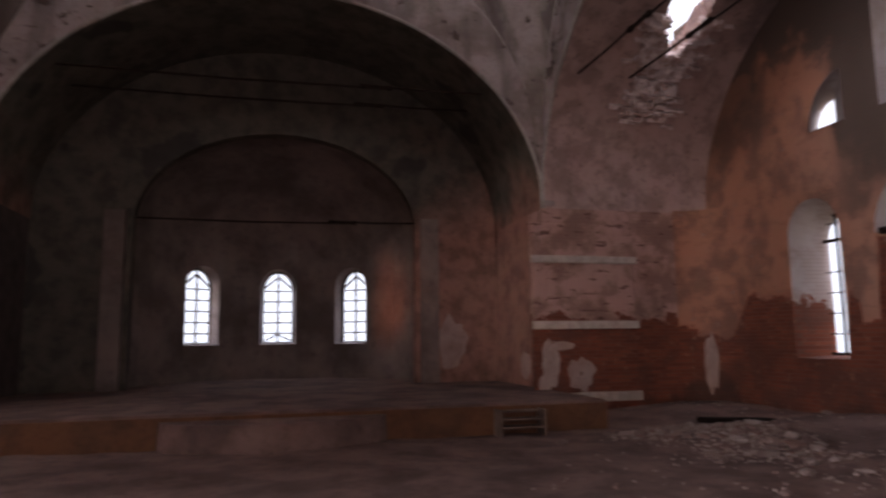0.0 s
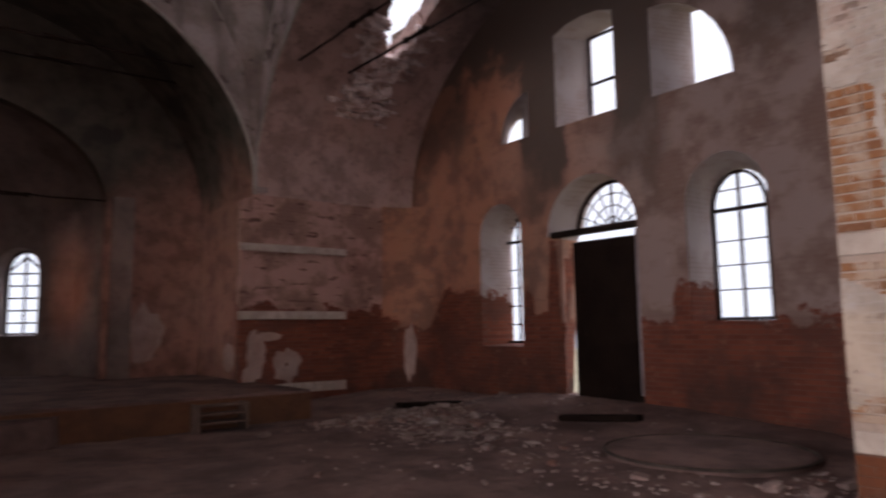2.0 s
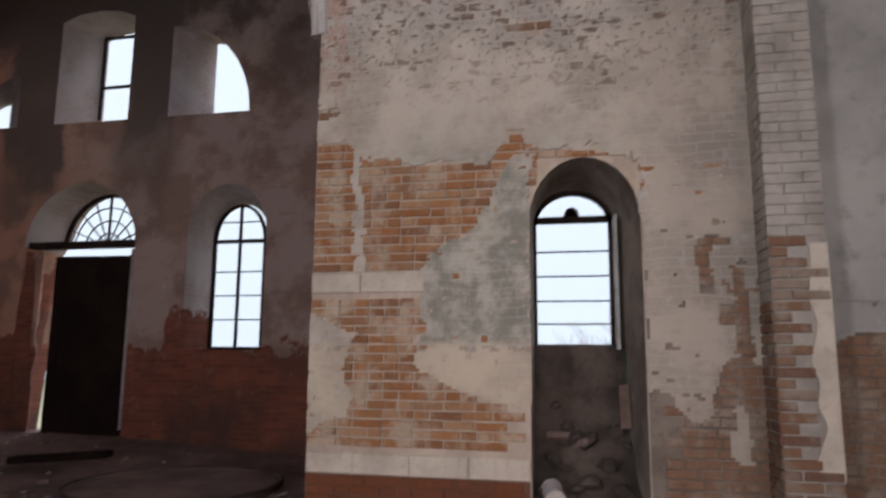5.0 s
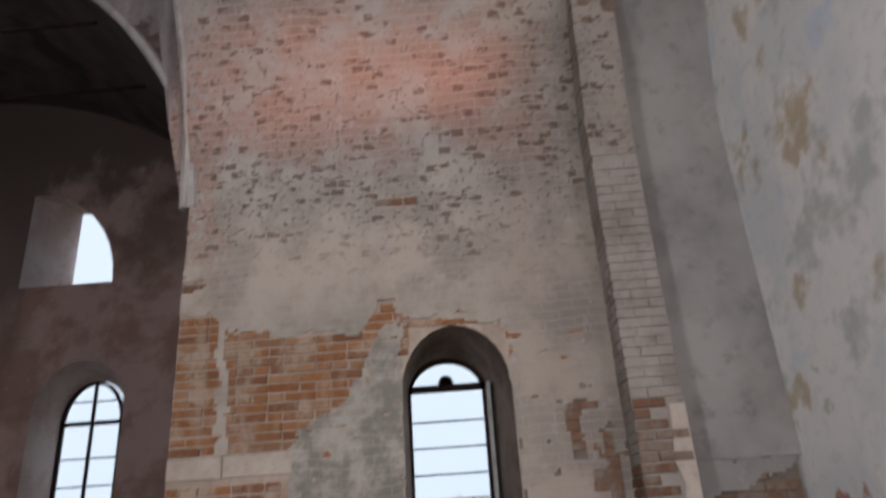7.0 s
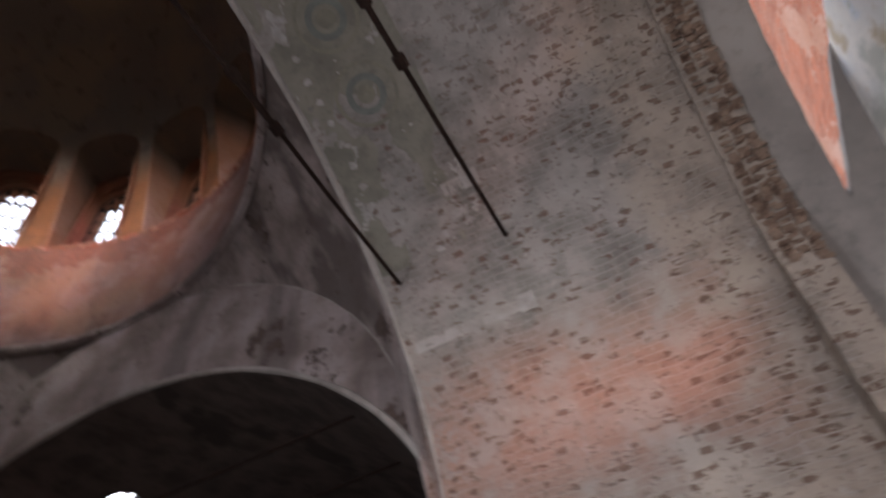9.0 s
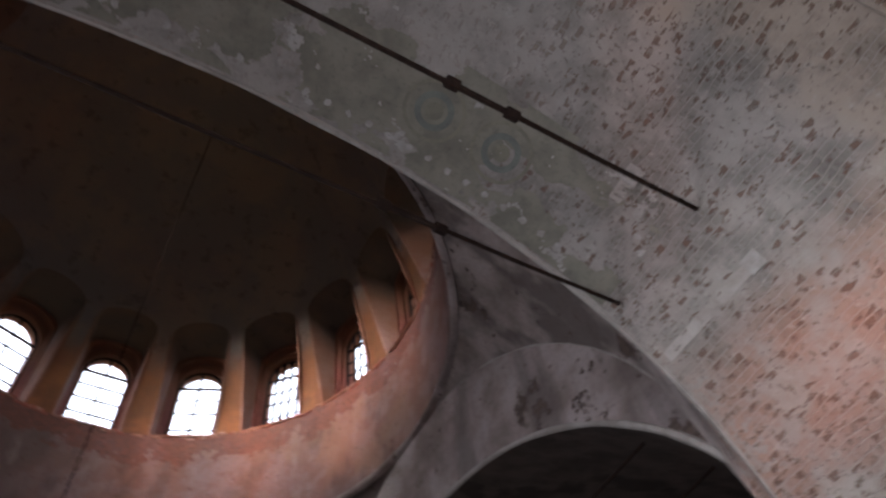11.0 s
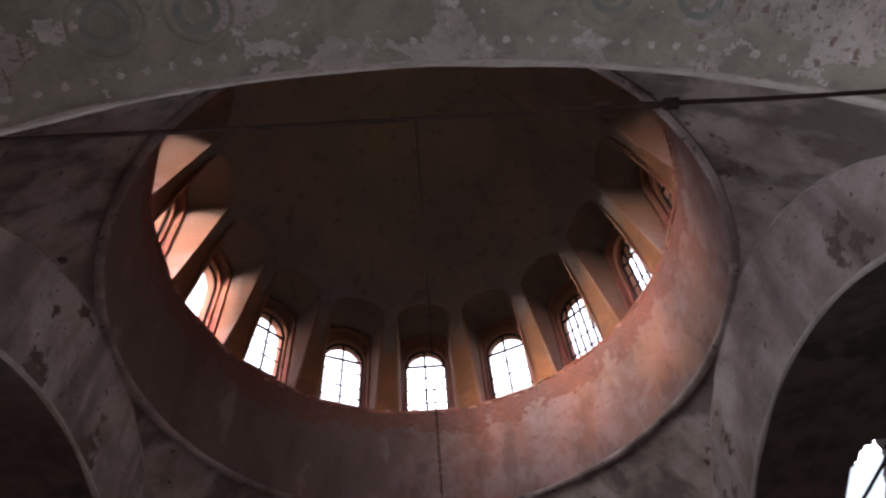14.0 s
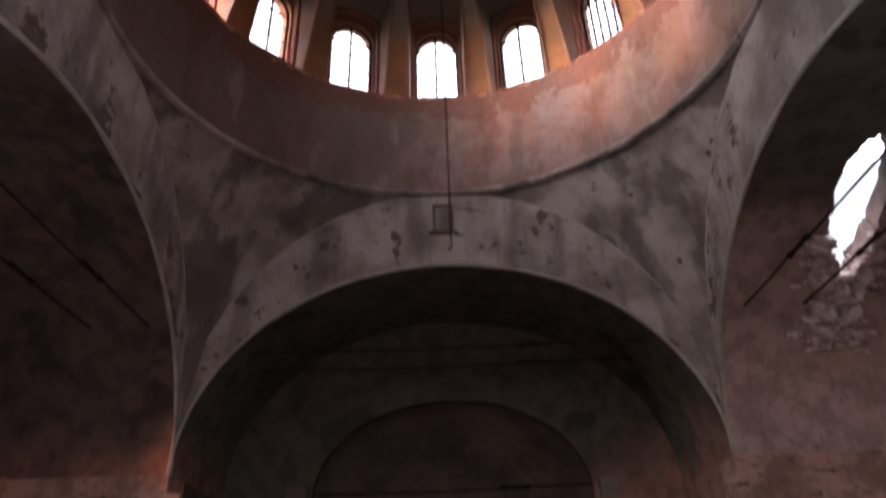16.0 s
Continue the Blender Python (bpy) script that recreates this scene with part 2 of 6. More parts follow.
    gone = calc(nt, "ADD", calc(nt, "ADD", heads.outputs["Color"], spread), calc(nt, "MULTIPLY", calc(nt, "SUBTRACT", small, 0.5), 1.1))
    pit_a = calc(nt, "MULTIPLY", calc(nt, "MULTIPLY", ramp(nt, gone, 0.64, 0.76), ramp(nt, noise_of(nt, long_way, 13.0, 3.0, 0.55), 0.49, 0.56)), fewer)
    pit_b = calc(nt, "MULTIPLY", ramp(nt, calc(nt, "ADD", noise_of(nt, pos, 24.0, 3.0, 0.5), calc(nt, "MULTIPLY", spread, 0.4)), 0.61, 0.68), fewer)
    chip = calc(nt, "MULTIPLY", ramp(nt, noise_of(nt, long_way, 2.6, 6.0, 0.68), 0.685, 0.71), fewer)
    col = mix(nt, ramp(nt, small, 0.56, 0.72, 0.0, 0.5), col, (0.37, 0.338, 0.3))
    seen = calc(nt, "MULTIPLY", calc(nt, "MULTIPLY", calc(nt, "MULTIPLY", rows, ramp(nt, at[1], -9.92, -9.86)), ramp(nt, at[2], 8.3, 7.5)), ramp(nt, mid, 0.42, 0.6, 0.04, 0.26))
    col = mix(nt, seen, col, (0.41, 0.375, 0.33))
    col = mix(nt, calc(nt, "MULTIPLY", pit_b, 0.7), col, (0.14, 0.105, 0.08))
    col = mix(nt, calc(nt, "MULTIPLY", pit_a, 0.85), col, mix(nt, heads.outputs["Color"], (0.105, 0.075, 0.055), (0.125, 0.075, 0.05)))
    col = mix(nt, chip, col, (0.14, 0.085, 0.06))
    nt.links.new(col, bsdf.inputs["Base Color"])
    height = calc(nt, "ADD", calc(nt, "MULTIPLY", calc(nt, "MAXIMUM", calc(nt, "MAXIMUM", pit_a, pit_b), chip), -1.0), calc(nt, "ADD", calc(nt, "MULTIPLY", small, 0.5), calc(nt, "MULTIPLY", fine, 0.3)))
    height = calc(nt, "SUBTRACT", height, calc(nt, "MULTIPLY", seen, 0.9))
    bump(nt, bsdf, height, 0.7, 0.02)
    return mat


def transept_material(name="brick_with_ochre_wash", wash_a=(0.29, 0.205, 0.168), wash_b=(0.38, 0.175, 0.105), runs=0.85, along=1, ragged=3.2, foot_top=1.66, foot_humps=(), pits=0.0, blotchy=0.75):
    """Brick at the foot with a ragged edge, ochre and grey limewash above, and dark runs down the piers, dark at head
    and flanks.
    """
    mat, nt, bsdf = nodes_of(name)
    pos = node(nt, "ShaderNodeNewGeometry").outputs["Position"]
    at = node(nt, "ShaderNodeSeparateXYZ", ((0, pos),)).outputs
    big, mid = noise_of(nt, pos, 0.5, 6.0, 0.6), noise_of(nt, pos, 1.5, 7.0, 0.62)
    small, fine = noise_of(nt, pos, 6.0, 7.0, 0.65), noise_of(nt, pos, 24.0, 5.0, 0.6)
    flat = node(nt, "ShaderNodeCombineXYZ", ((0, at[along]), (1, at[2]))).outputs[0]
    rows = node(nt, "ShaderNodeTexBrick", (("Vector", flat), ("Color1", (0.2, 0.058, 0.031, 1)), ("Color2", (0.125, 0.038, 0.022, 1)), ("Mortar", (0.15, 0.066, 0.043, 1)), ("Scale", 1.0), ("Mortar Size", 0.009), ("Mortar Smooth", 0.4), ("Brick Width", 0.265), ("Row Height", 0.077)))
    brick = mix(nt, ramp(nt, mid, 0.46, 0.62, 0, 0.8), rows.outputs["Color"], (0.095, 0.042, 0.029))
    brick = mix(nt, ramp(nt, small, 0.56, 0.7, 0, 0.5), brick, (0.30, 0.13, 0.085))
    brick = mix(nt, calc(nt, "MULTIPLY", ramp(nt, big, 0.44, 0.56), ramp(nt, at[2], 1.1, 0.5, 0.0, 0.75)), brick, (0.06, 0.032, 0.024))
    side = ramp(nt, calc(nt, "ADD", at[1], calc(nt, "MULTIPLY", big, 4.0)), 0.5, 5.0)
    wash = mix(nt, side, wash_a, wash_b)
    wash = mix(nt, ramp(nt, mid, 0.42, 0.6, 0, blotchy), wash, (0.17, 0.098, 0.07))
    wash = mix(nt, ramp(nt, small, 0.6, 0.75, 0, 0.5), wash, (0.44, 0.33, 0.28))
    off = calc(nt, "ADD", calc(nt, "ABSOLUTE", calc(nt, "SUBTRACT", calc(nt, "ABSOLUTE", at[1]), 1.12)), calc(nt, "MULTIPLY", calc(nt, "SUBTRACT", mid, 0.5), 1.1))
    run = calc(nt, "MULTIPLY", ramp(nt, off, 0.62, 0.44), ramp(nt, calc(nt, "ADD", at[2], calc(nt, "MULTIPLY", big, 3.0)), 5.5, 6.6))
    below = calc(nt, "MULTIPLY", ramp(nt, off, 0.75, 0.35), ramp(nt, calc(nt, "ADD", at[2], calc(nt, "MULTIPLY", mid, 3.0)), 4.6, 6.0, 0.0, 0.6))
    head = ramp(nt, calc(nt, "ADD", at[2], calc(nt, "MULTIPLY", mid, 4.0)), 8.3, 9.4)
    flank = calc(nt, "MULTIPLY", ramp(nt, calc(nt, "ADD", calc(nt, "ABSOLUTE", at[1]), calc(nt, "MULTIPLY", mid, 1.5)), 3.7, 4.2, 0.0, 0.6), ramp(nt, calc(nt, "ADD", at[2], calc(nt, "MULTIPLY", big, 2.0)), 6.0, 7.0))
    wash = mix(nt, calc(nt, "MULTIPLY", calc(nt, "MAXIMUM", calc(nt, "MAXIMUM", run, below), calc(nt, "MAXIMUM", head, flank)), runs), wash, (0.085, 0.062, 0.048))
    foot = at[2]
    for yc, half_w, rise in foot_humps:
        foot = calc(nt, "SUBTRACT", foot, ramp(nt, calc(nt, "ABSOLUTE", calc(nt, "SUBTRACT", at[1], yc)), half_w * 0.55, half_w * 1.2, rise, 0.0))
    edge = calc(nt, "ADD", foot, calc(nt, "ADD", calc(nt, "MULTIPLY", calc(nt, "SUBTRACT", mid, 0.5), ragged), calc(nt, "MULTIPLY", calc(nt, "SUBTRACT", small, 0.5), 0.2)))
    bare = ramp(nt, edge, foot_top + 0.04, foot_top - 0.04)
    wash = mix(nt, calc(nt, "MULTIPLY", rows.outputs["Fac"], ramp(nt, mid, 0.45, 0.6, 0.0, 0.3)), wash, (0.16, 0.085, 0.06))
    wide = node(nt, "ShaderNodeVectorMath", ((0, pos), (1, (0.55, 0.55, 2.0))), operation="MULTIPLY").outputs[0]
    pit = calc(nt, "MULTIPLY", ramp(nt, noise_of(nt, wide, 4.2, 4.0, 0.6), 0.6, 0.64), pits)
    wash = mix(nt, pit, wash, (0.105, 0.05, 0.036))
    nt.links.new(mix(nt, bare, wash, brick), bsdf.inputs["Base Color"])
    height = calc(nt, "ADD", calc(nt, "MULTIPLY", calc(nt, "MAXIMUM", bare, pit), -0.8), calc(nt, "ADD", calc(nt, "MULTIPLY", calc(nt, "MULTIPLY", rows.outputs["Fac"], bare), -0.6), calc(nt, "ADD", calc(nt, "MULTIPLY", small, 0.6), calc(nt, "MULTIPLY", fine, 0.3))))
    bump(nt, bsdf, height, 0.7, 0.02)
    return mat


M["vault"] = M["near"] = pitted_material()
HUMPS = ((3.7, 1.1, 0.68), (1.6, 0.15, 0.7), (0.92, 0.15, 1.5), (-1.9, 0.21, 0.55))
M["south"] = transept_material(runs=0.95, ragged=1.7, foot_humps=HUMPS, pits=0.2)
M["cross"] = transept_material("brick_with_pink_wash", (0.42, 0.262, 0.218), (0.41, 0.245, 0.2), 0.0, 0, 1.6, 1.99, (), 0.85)
M["jambs"] = transept_material("grey_wash_over_brick", (0.4, 0.35, 0.338), (0.38, 0.325, 0.31), 0.15, ragged=1.7, foot_humps=HUMPS, blotchy=0.3)


def piece_material(name, cols, dirt, grime=0.5):
    """Colour that varies from piece to piece, under smears of lime and dirt."""
    mat, nt, bsdf = nodes_of(name)
    pos = node(nt, "ShaderNodeNewGeometry").outputs["Position"]
    ramp_node = node(nt, "ShaderNodeValToRGB", ((0, node(nt, "ShaderNodeObjectInfo").outputs["Random"]),))
    els = ramp_node.color_ramp.elements
    els[0].color, els[1].color = (*cols[0], 1), (*cols[-1], 1)
    for k, c in enumerate(cols[1:-1]):
        e = els.new((k + 1) / (len(cols) - 1))
        e.color = (*c, 1)
    fine, mid = noise_of(nt, pos, 22.0, 8.0, 0.65), noise_of(nt, pos, 3.2, 7.0, 0.6)
    c = mix(nt, ramp(nt, mid, 0.48, 0.62, 0.0, grime), ramp_node.outputs["Color"], dirt)
    tall = node(nt, "ShaderNodeVectorMath", ((0, pos), (1, (1.0, 1.0, 0.3))), operation="MULTIPLY").outputs[0]
    c = mix(nt, ramp(nt, noise_of(nt, tall, 5.5, 7.0, 0.7), 0.52, 0.66, 0.0, grime * 0.65), c, dirt)
    c = mix(nt, ramp(nt, fine, 0.5, 0.7, 0.0, 0.45), c, tuple(v * 0.5 for v in cols[0]))
    nt.links.new(c, bsdf.inputs["Base Color"])
    bump(nt, bsdf, fine, 0.6, 0.012)
    return mat


M["brick"] = piece_material("old_brick", [(0.215, 0.084, 0.03), (0.275, 0.125, 0.05), (0.165, 0.07, 0.031), (0.30, 0.17, 0.09), (0.235, 0.102, 0.04)], (0.38, 0.29, 0.205), 0.8)
M["chunk"] = piece_material("broken_masonry", [(0.22, 0.16, 0.135), (0.16, 0.075, 0.052), (0.33, 0.265, 0.23), (0.14, 0.09, 0.072)], (0.15, 0.10, 0.083), 0.8)
M["brick_brown"] = piece_material("dirty_brick", [(0.145, 0.073, 0.04), (0.18, 0.1, 0.058), (0.115, 0.058, 0.036), (0.165, 0.083, 0.045)], (0.215, 0.167, 0.123), 0.85)
M["limed_brick"] = grained("limewashed_brick", (0.32, 0.275, 0.228), (0.21, 0.175, 0.14), 2.2)
M["bed_grey"] = grained("grey_mortar", (0.185, 0.142, 0.108), (0.105, 0.078, 0.058), 3.0)
M["brick_low"] = piece_material("old_red_brick", [(0.115, 0.036, 0.014), (0.15, 0.05, 0.02), (0.09, 0.029, 0.013), (0.13, 0.043, 0.017)], (0.085, 0.038, 0.021), 0.6)


def fresco_material():
    mat, nt, bsdf = nodes_of("faded_fresco")
    pos = node(nt, "ShaderNodeNewGeometry").outputs["Position"]
    a, b, c_, d = (noise_of(nt, node(nt, "ShaderNodeVectorMath", ((0, pos), (1, (k * 7.3, 0, k * 3.1))), operation="ADD").outputs[0], s_, 5.0, 0.55) for k, s_ in ((1, 1.1), (2, 1.6), (3, 1.9), (4, 9.0)))
    col = mix(nt, ramp(nt, a, 0.45, 0.62), (0.80, 0.755, 0.67), (0.69, 0.675, 0.62))
    col = mix(nt, ramp(nt, b, 0.53, 0.64, 0, 0.7), col, (0.42, 0.44, 0.37))
    col = mix(nt, ramp(nt, b, 0.42, 0.3, 0, 0.6), col, (0.52, 0.59, 0.66))
    col = mix(nt, ramp(nt, c_, 0.58, 0.68, 0, 0.75), col, (0.46, 0.34, 0.17))
    col = mix(nt, ramp(nt, c_, 0.37, 0.33, 0, 0.7), col, (0.42, 0.45, 0.27))
    at_z = node(nt, "ShaderNodeSeparateXYZ", ((0, pos),)).outputs[2]
    foot = calc(nt, "ADD", a, ramp(nt, at_z, 0.8, 2.2, 0.35, 0.0))
    col = mix(nt, ramp(nt, foot, 0.74, 0.78), col, (0.40, 0.2, 0.11))
    col = mix(nt, ramp(nt, d, 0.5, 0.75, 0, 0.4), col, (0.52, 0.48, 0.43))
    nt.links.new(col, bsdf.inputs["Base Color"])
    bump(nt, bsdf, d, 0.4, 0.01)
    return mat


M["bricks_joined"] = masonry("broken_brick", (0.68, 0.58, 0.54), (0.36, 0.24, 0.2), (0.30, 0.14, 0.09), (0.45, 0.36, 0.3), 0.22, None, "y", 1.0, 7.0, 0.66, 5.0)
M["patch"] = grained("pinkish_plaster", (0.36, 0.26, 0.22), (0.27, 0.18, 0.15), 2.0)
M["twig"] = grained("dry_twig", (0.16, 0.07, 0.05), (0.10, 0.05, 0.04), 6.0)
M["fresco"] = fresco_material()


def drum_wall_material(name="dusky_pink_wash_dark_top", a_col=(0.275, 0.155, 0.118), b_col=(0.25, 0.108, 0.062), z0=16.5, soot_a=(0.092, 0.073, 0.059), soot_b=(0.115, 0.082, 0.057)):
    """Orange limewash that turns brown and then dark with height; soot on the dome itself."""
    mat, nt, bsdf = nodes_of(name)
    pos = node(nt, "ShaderNodeNewGeometry").outputs["Position"]
    at_z = node(nt, "ShaderNodeSeparateXYZ", ((0, pos),)).outputs[2]
    a, d = noise_of(nt, pos, 0.9, 6.0, 0.6), noise_of(nt, pos, 10.0, 6.0, 0.6)
    col = mix(nt, ramp(nt, a, 0.4, 0.6), a_col, b_col)
    col = mix(nt, ramp(nt, d, 0.5, 0.75, 0, 0.5), col, (0.16, 0.06, 0.04))
    darkened = ramp(nt, calc(nt, "ADD", at_z, calc(nt, "MULTIPLY", a, 1.6)), z0, z0 + 1.5)
    brown_zone = ramp(nt, calc(nt, "ADD", at_z, calc(nt, "MULTIPLY", a, 1.6)), z0 - 1.5, z0 - 0.3, 0.0, 0.65)
    col = mix(nt, brown_zone, col, (0.175, 0.077, 0.034))
    e = noise_of(nt, pos, 0.55, 7.0, 0.62)
    soot = mix(nt, ramp(nt, e, 0.42, 0.6), soot_a, soot_b)
    soot = mix(nt, ramp(nt, noise_of(nt, pos, 2.3, 6.0, 0.65), 0.55, 0.66, 0, 0.6), soot, tuple(v * 0.55 for v in soot_a))
    nt.links.new(mix(nt, darkened, col, soot), bsdf.inputs["Base Color"])
    bump(nt, bsdf, d, 0.5, 0.02)
    return mat


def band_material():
    """Pink plaster, bare red brick along its upper edge, the shade of the north side painted in brown."""
    mat, nt, bsdf = nodes_of("pink_plaster_band")
    pos = node(nt, "ShaderNodeNewGeometry").outputs["Position"]
    at = node(nt, "ShaderNodeSeparateXYZ", ((0, pos),)).outputs
    big, mid = noise_of(nt, pos, 0.45, 6.0, 0.6), noise_of(nt, pos, 1.6, 7.0, 0.62)
    small = noise_of(nt, pos, 7.0, 7.0, 0.65)
    col = mix(nt, ramp(nt, mid, 0.42, 0.58), (0.245, 0.162, 0.146), (0.215, 0.122, 0.094))
    col = mix(nt, ramp(nt, big, 0.5, 0.62, 0, 0.6), col, (0.255, 0.155, 0.105))
    # shade of the north side (low x), put into the colour
    darkened = ramp(nt, calc(nt, "SUBTRACT", calc(nt, "MULTIPLY", big, 7.0), at[0]), 2.4, 5.4, 0.0, 0.9)
    col = mix(nt, darkened, col, (0.14, 0.10, 0.084))
    stain = noise_of(nt, node(nt, "ShaderNodeVectorMath", ((0, pos), (1, (1.0, 1.0, 0.35))), operation="MULTIPLY").outputs[0], 1.1, 7.0, 0.65)
    col = mix(nt, ramp(nt, stain, 0.5, 0.64, 0.0, 0.6), col, (0.10, 0.07, 0.058))
    col = mix(nt, ramp(nt, stain, 0.42, 0.34, 0.0, 0.45), col, (0.31, 0.235, 0.22))
    edge = calc(nt, "ADD", at[2], calc(nt, "ADD", calc(nt, "MULTIPLY", calc(nt, "SUBTRACT", mid, 0.5), 2.2), calc(nt, "MULTIPLY", calc(nt, "SUBTRACT", small, 0.5), 0.8)))
    bare = ramp(nt, edge, 13.2, 13.32)
    col = mix(nt, calc(nt, "MULTIPLY", bare, 0.65), col, mix(nt, ramp(nt, small, 0.4, 0.6), (0.2, 0.068, 0.044), (0.13, 0.05, 0.036)))
    pit = ramp(nt, calc(nt, "ADD", noise_of(nt, pos, 9.0, 4.0, 0.55), calc(nt, "MULTIPLY", bare, 0.05)), 0.64, 0.68)
    col = mix(nt, calc(nt, "MULTIPLY", pit, 0.8), col, (0.12, 0.06, 0.045))
    col = mix(nt, ramp(nt, small, 0.5, 0.75, 0, 0.35), col, (0.18, 0.1, 0.08))
    nt.links.new(col, bsdf.inputs["Base Color"])
    bump(nt, bsdf, calc(nt, "SUBTRACT", small, calc(nt, "ADD", pit, calc(nt, "MULTIPLY", bare, 0.5))), 0.6, 0.025)
    return mat


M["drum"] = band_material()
M["pier"] = drum_wall_material()
M["dome_foot"] = drum_wall_material("sooty_ochre_wash", (0.30, 0.12, 0.045), (0.18, 0.08, 0.04), 16.2, (0.125, 0.113, 0.101), (0.16, 0.131, 0.1))
M["jamb_dark_top"] = drum_wall_material("red_brick_jamb_dark_top", (0.24, 0.075, 0.05), (0.15, 0.043, 0.028), 17.3)


def graded_material(name, low, high, z0, z1, seed, lean=0.0, lean_x=0.0):
    """Limewash that turns darker higher up, with an uneven edge and black soot blotches; lean and lean_x carry the dark
    sideways.
    """
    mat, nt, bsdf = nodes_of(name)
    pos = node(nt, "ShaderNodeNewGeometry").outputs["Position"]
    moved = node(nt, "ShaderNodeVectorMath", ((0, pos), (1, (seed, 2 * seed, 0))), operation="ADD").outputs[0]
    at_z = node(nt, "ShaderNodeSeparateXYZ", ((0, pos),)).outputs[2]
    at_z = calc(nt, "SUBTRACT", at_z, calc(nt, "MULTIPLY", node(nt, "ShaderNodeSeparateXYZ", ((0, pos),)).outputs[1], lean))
    # lean_x paints the shade of the dim north side into the colour
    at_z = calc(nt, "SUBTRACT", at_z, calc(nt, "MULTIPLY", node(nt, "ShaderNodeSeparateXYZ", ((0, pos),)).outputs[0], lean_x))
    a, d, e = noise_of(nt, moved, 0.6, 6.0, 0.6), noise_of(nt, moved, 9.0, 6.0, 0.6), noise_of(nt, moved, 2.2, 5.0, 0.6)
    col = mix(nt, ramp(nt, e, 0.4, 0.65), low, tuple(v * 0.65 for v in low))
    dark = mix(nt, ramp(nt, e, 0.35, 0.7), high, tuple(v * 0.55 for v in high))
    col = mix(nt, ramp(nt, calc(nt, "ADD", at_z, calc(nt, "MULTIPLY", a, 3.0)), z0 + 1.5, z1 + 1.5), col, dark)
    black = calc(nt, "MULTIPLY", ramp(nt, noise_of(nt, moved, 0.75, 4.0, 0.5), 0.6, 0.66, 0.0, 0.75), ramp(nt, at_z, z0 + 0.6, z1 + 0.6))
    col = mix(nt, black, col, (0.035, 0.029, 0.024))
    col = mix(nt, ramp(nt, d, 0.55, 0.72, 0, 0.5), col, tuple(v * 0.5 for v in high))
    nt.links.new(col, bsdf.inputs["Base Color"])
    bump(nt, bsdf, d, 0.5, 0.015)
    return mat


M["darkened"] = graded_material("graded_limewash", (0.41, 0.28, 0.24), (0.1, 0.079, 0.066), 5.5, 7.9, 3.0, 0.5)
# chancel and east_wall carry painted shade on their north side
M["chancel"] = graded_material("reddish_wash_shade_painted", (0.29, 0.15, 0.108), (0.10, 0.076, 0.064), 4.5, 7.9, 6.0, -0.6, 0.8)
M["darkened_east"] = graded_material("blackened_vault_plaster", (0.28, 0.145, 0.10), (0.108, 0.096, 0.072), 4.2, 5.6, 8.0)
M["east_wall"] = graded_material("reddish_wash_north_shade", (0.27, 0.142, 0.103), (0.10, 0.084, 0.064), 0.5, 2.8, 21.0, 0.0, 0.8)
M["darkened_north"] = graded_material("blackened_limewash", (0.28, 0.14, 0.10), (0.11, 0.082, 0.07), 4.0, 5.4, 13.0)
mist, nt_, b_ = nodes_of("white_mist", 1.0, 0.0)
b_.inputs["Base Color"].default_value = (0.01, 0.01, 0.01, 1)
b_.inputs["Emission Color"].default_value = (0.80, 0.925, 1.0, 1)
b_.inputs["Emission Strength"].default_value = 0.192
M["mist"] = mist


# ---- mesh helpers ----
def mesh_object(name, verts, faces, material, parent=None, smooth=False):
    me = bpy.data.meshes.new(name)
    me.from_pydata([tuple(v) for v in verts], [], faces)
    bm = bmesh.new()
    bm.from_mesh(me)
    bmesh.ops.recalc_face_normals(bm, faces=bm.faces)
    for e in bm.edges:
        e.smooth = len(e.link_faces) == 2 and e.calc_face_angle(0.0) < 0.8
    bm.to_mesh(me)
    bm.free()
    me.materials.append(material)
    if smooth:
        me.polygons.foreach_set("use_smooth", [True] * len(me.polygons))
    ob = new(name, me)
    if parent:
        ob.parent = parent
    return ob


def part(name, bm, material, parent=None, label="", smooth=False):
    bmesh.ops.recalc_face_normals(bm, faces=bm.faces)
    me = bpy.data.meshes.new(name)
    bm.to_mesh(me)
    bm.free()
    me.materials.append(material)
    if smooth:
        me.polygons.foreach_set("use_smooth", [True] * len(me.polygons))
    ob = new(name, me)
    if parent:
        ob.parent = parent
    if label:
        tagged(ob, label)
    return ob


def thing(name, label, category, m=None, group="", kind=""):
    ob = new(name)
    ob.empty_display_size = 0.2
    if m is not None:
        ob.matrix_world = m
    return tagged(ob, label, category, group, kind)


def box(bm, x0, x1, y0, y1, z0, z1, bevel=0.0):
    vs = [bm.verts.new((x, y, z)) for x in (x0, x1) for y in (y0, y1) for z in (z0, z1)]
    fs = [bm.faces.new([vs[i] for i in f]) for f in ((0, 1, 3, 2), (4, 6, 7, 5), (0, 4, 5, 1), (2, 3, 7, 6), (0, 2, 6, 4), (1, 5, 7, 3))]
    if bevel:
        es = list({e for f in fs for e in f.edges})
        bmesh.ops.bevel(bm, geom=es, offset=bevel, segments=1, affect="EDGES")


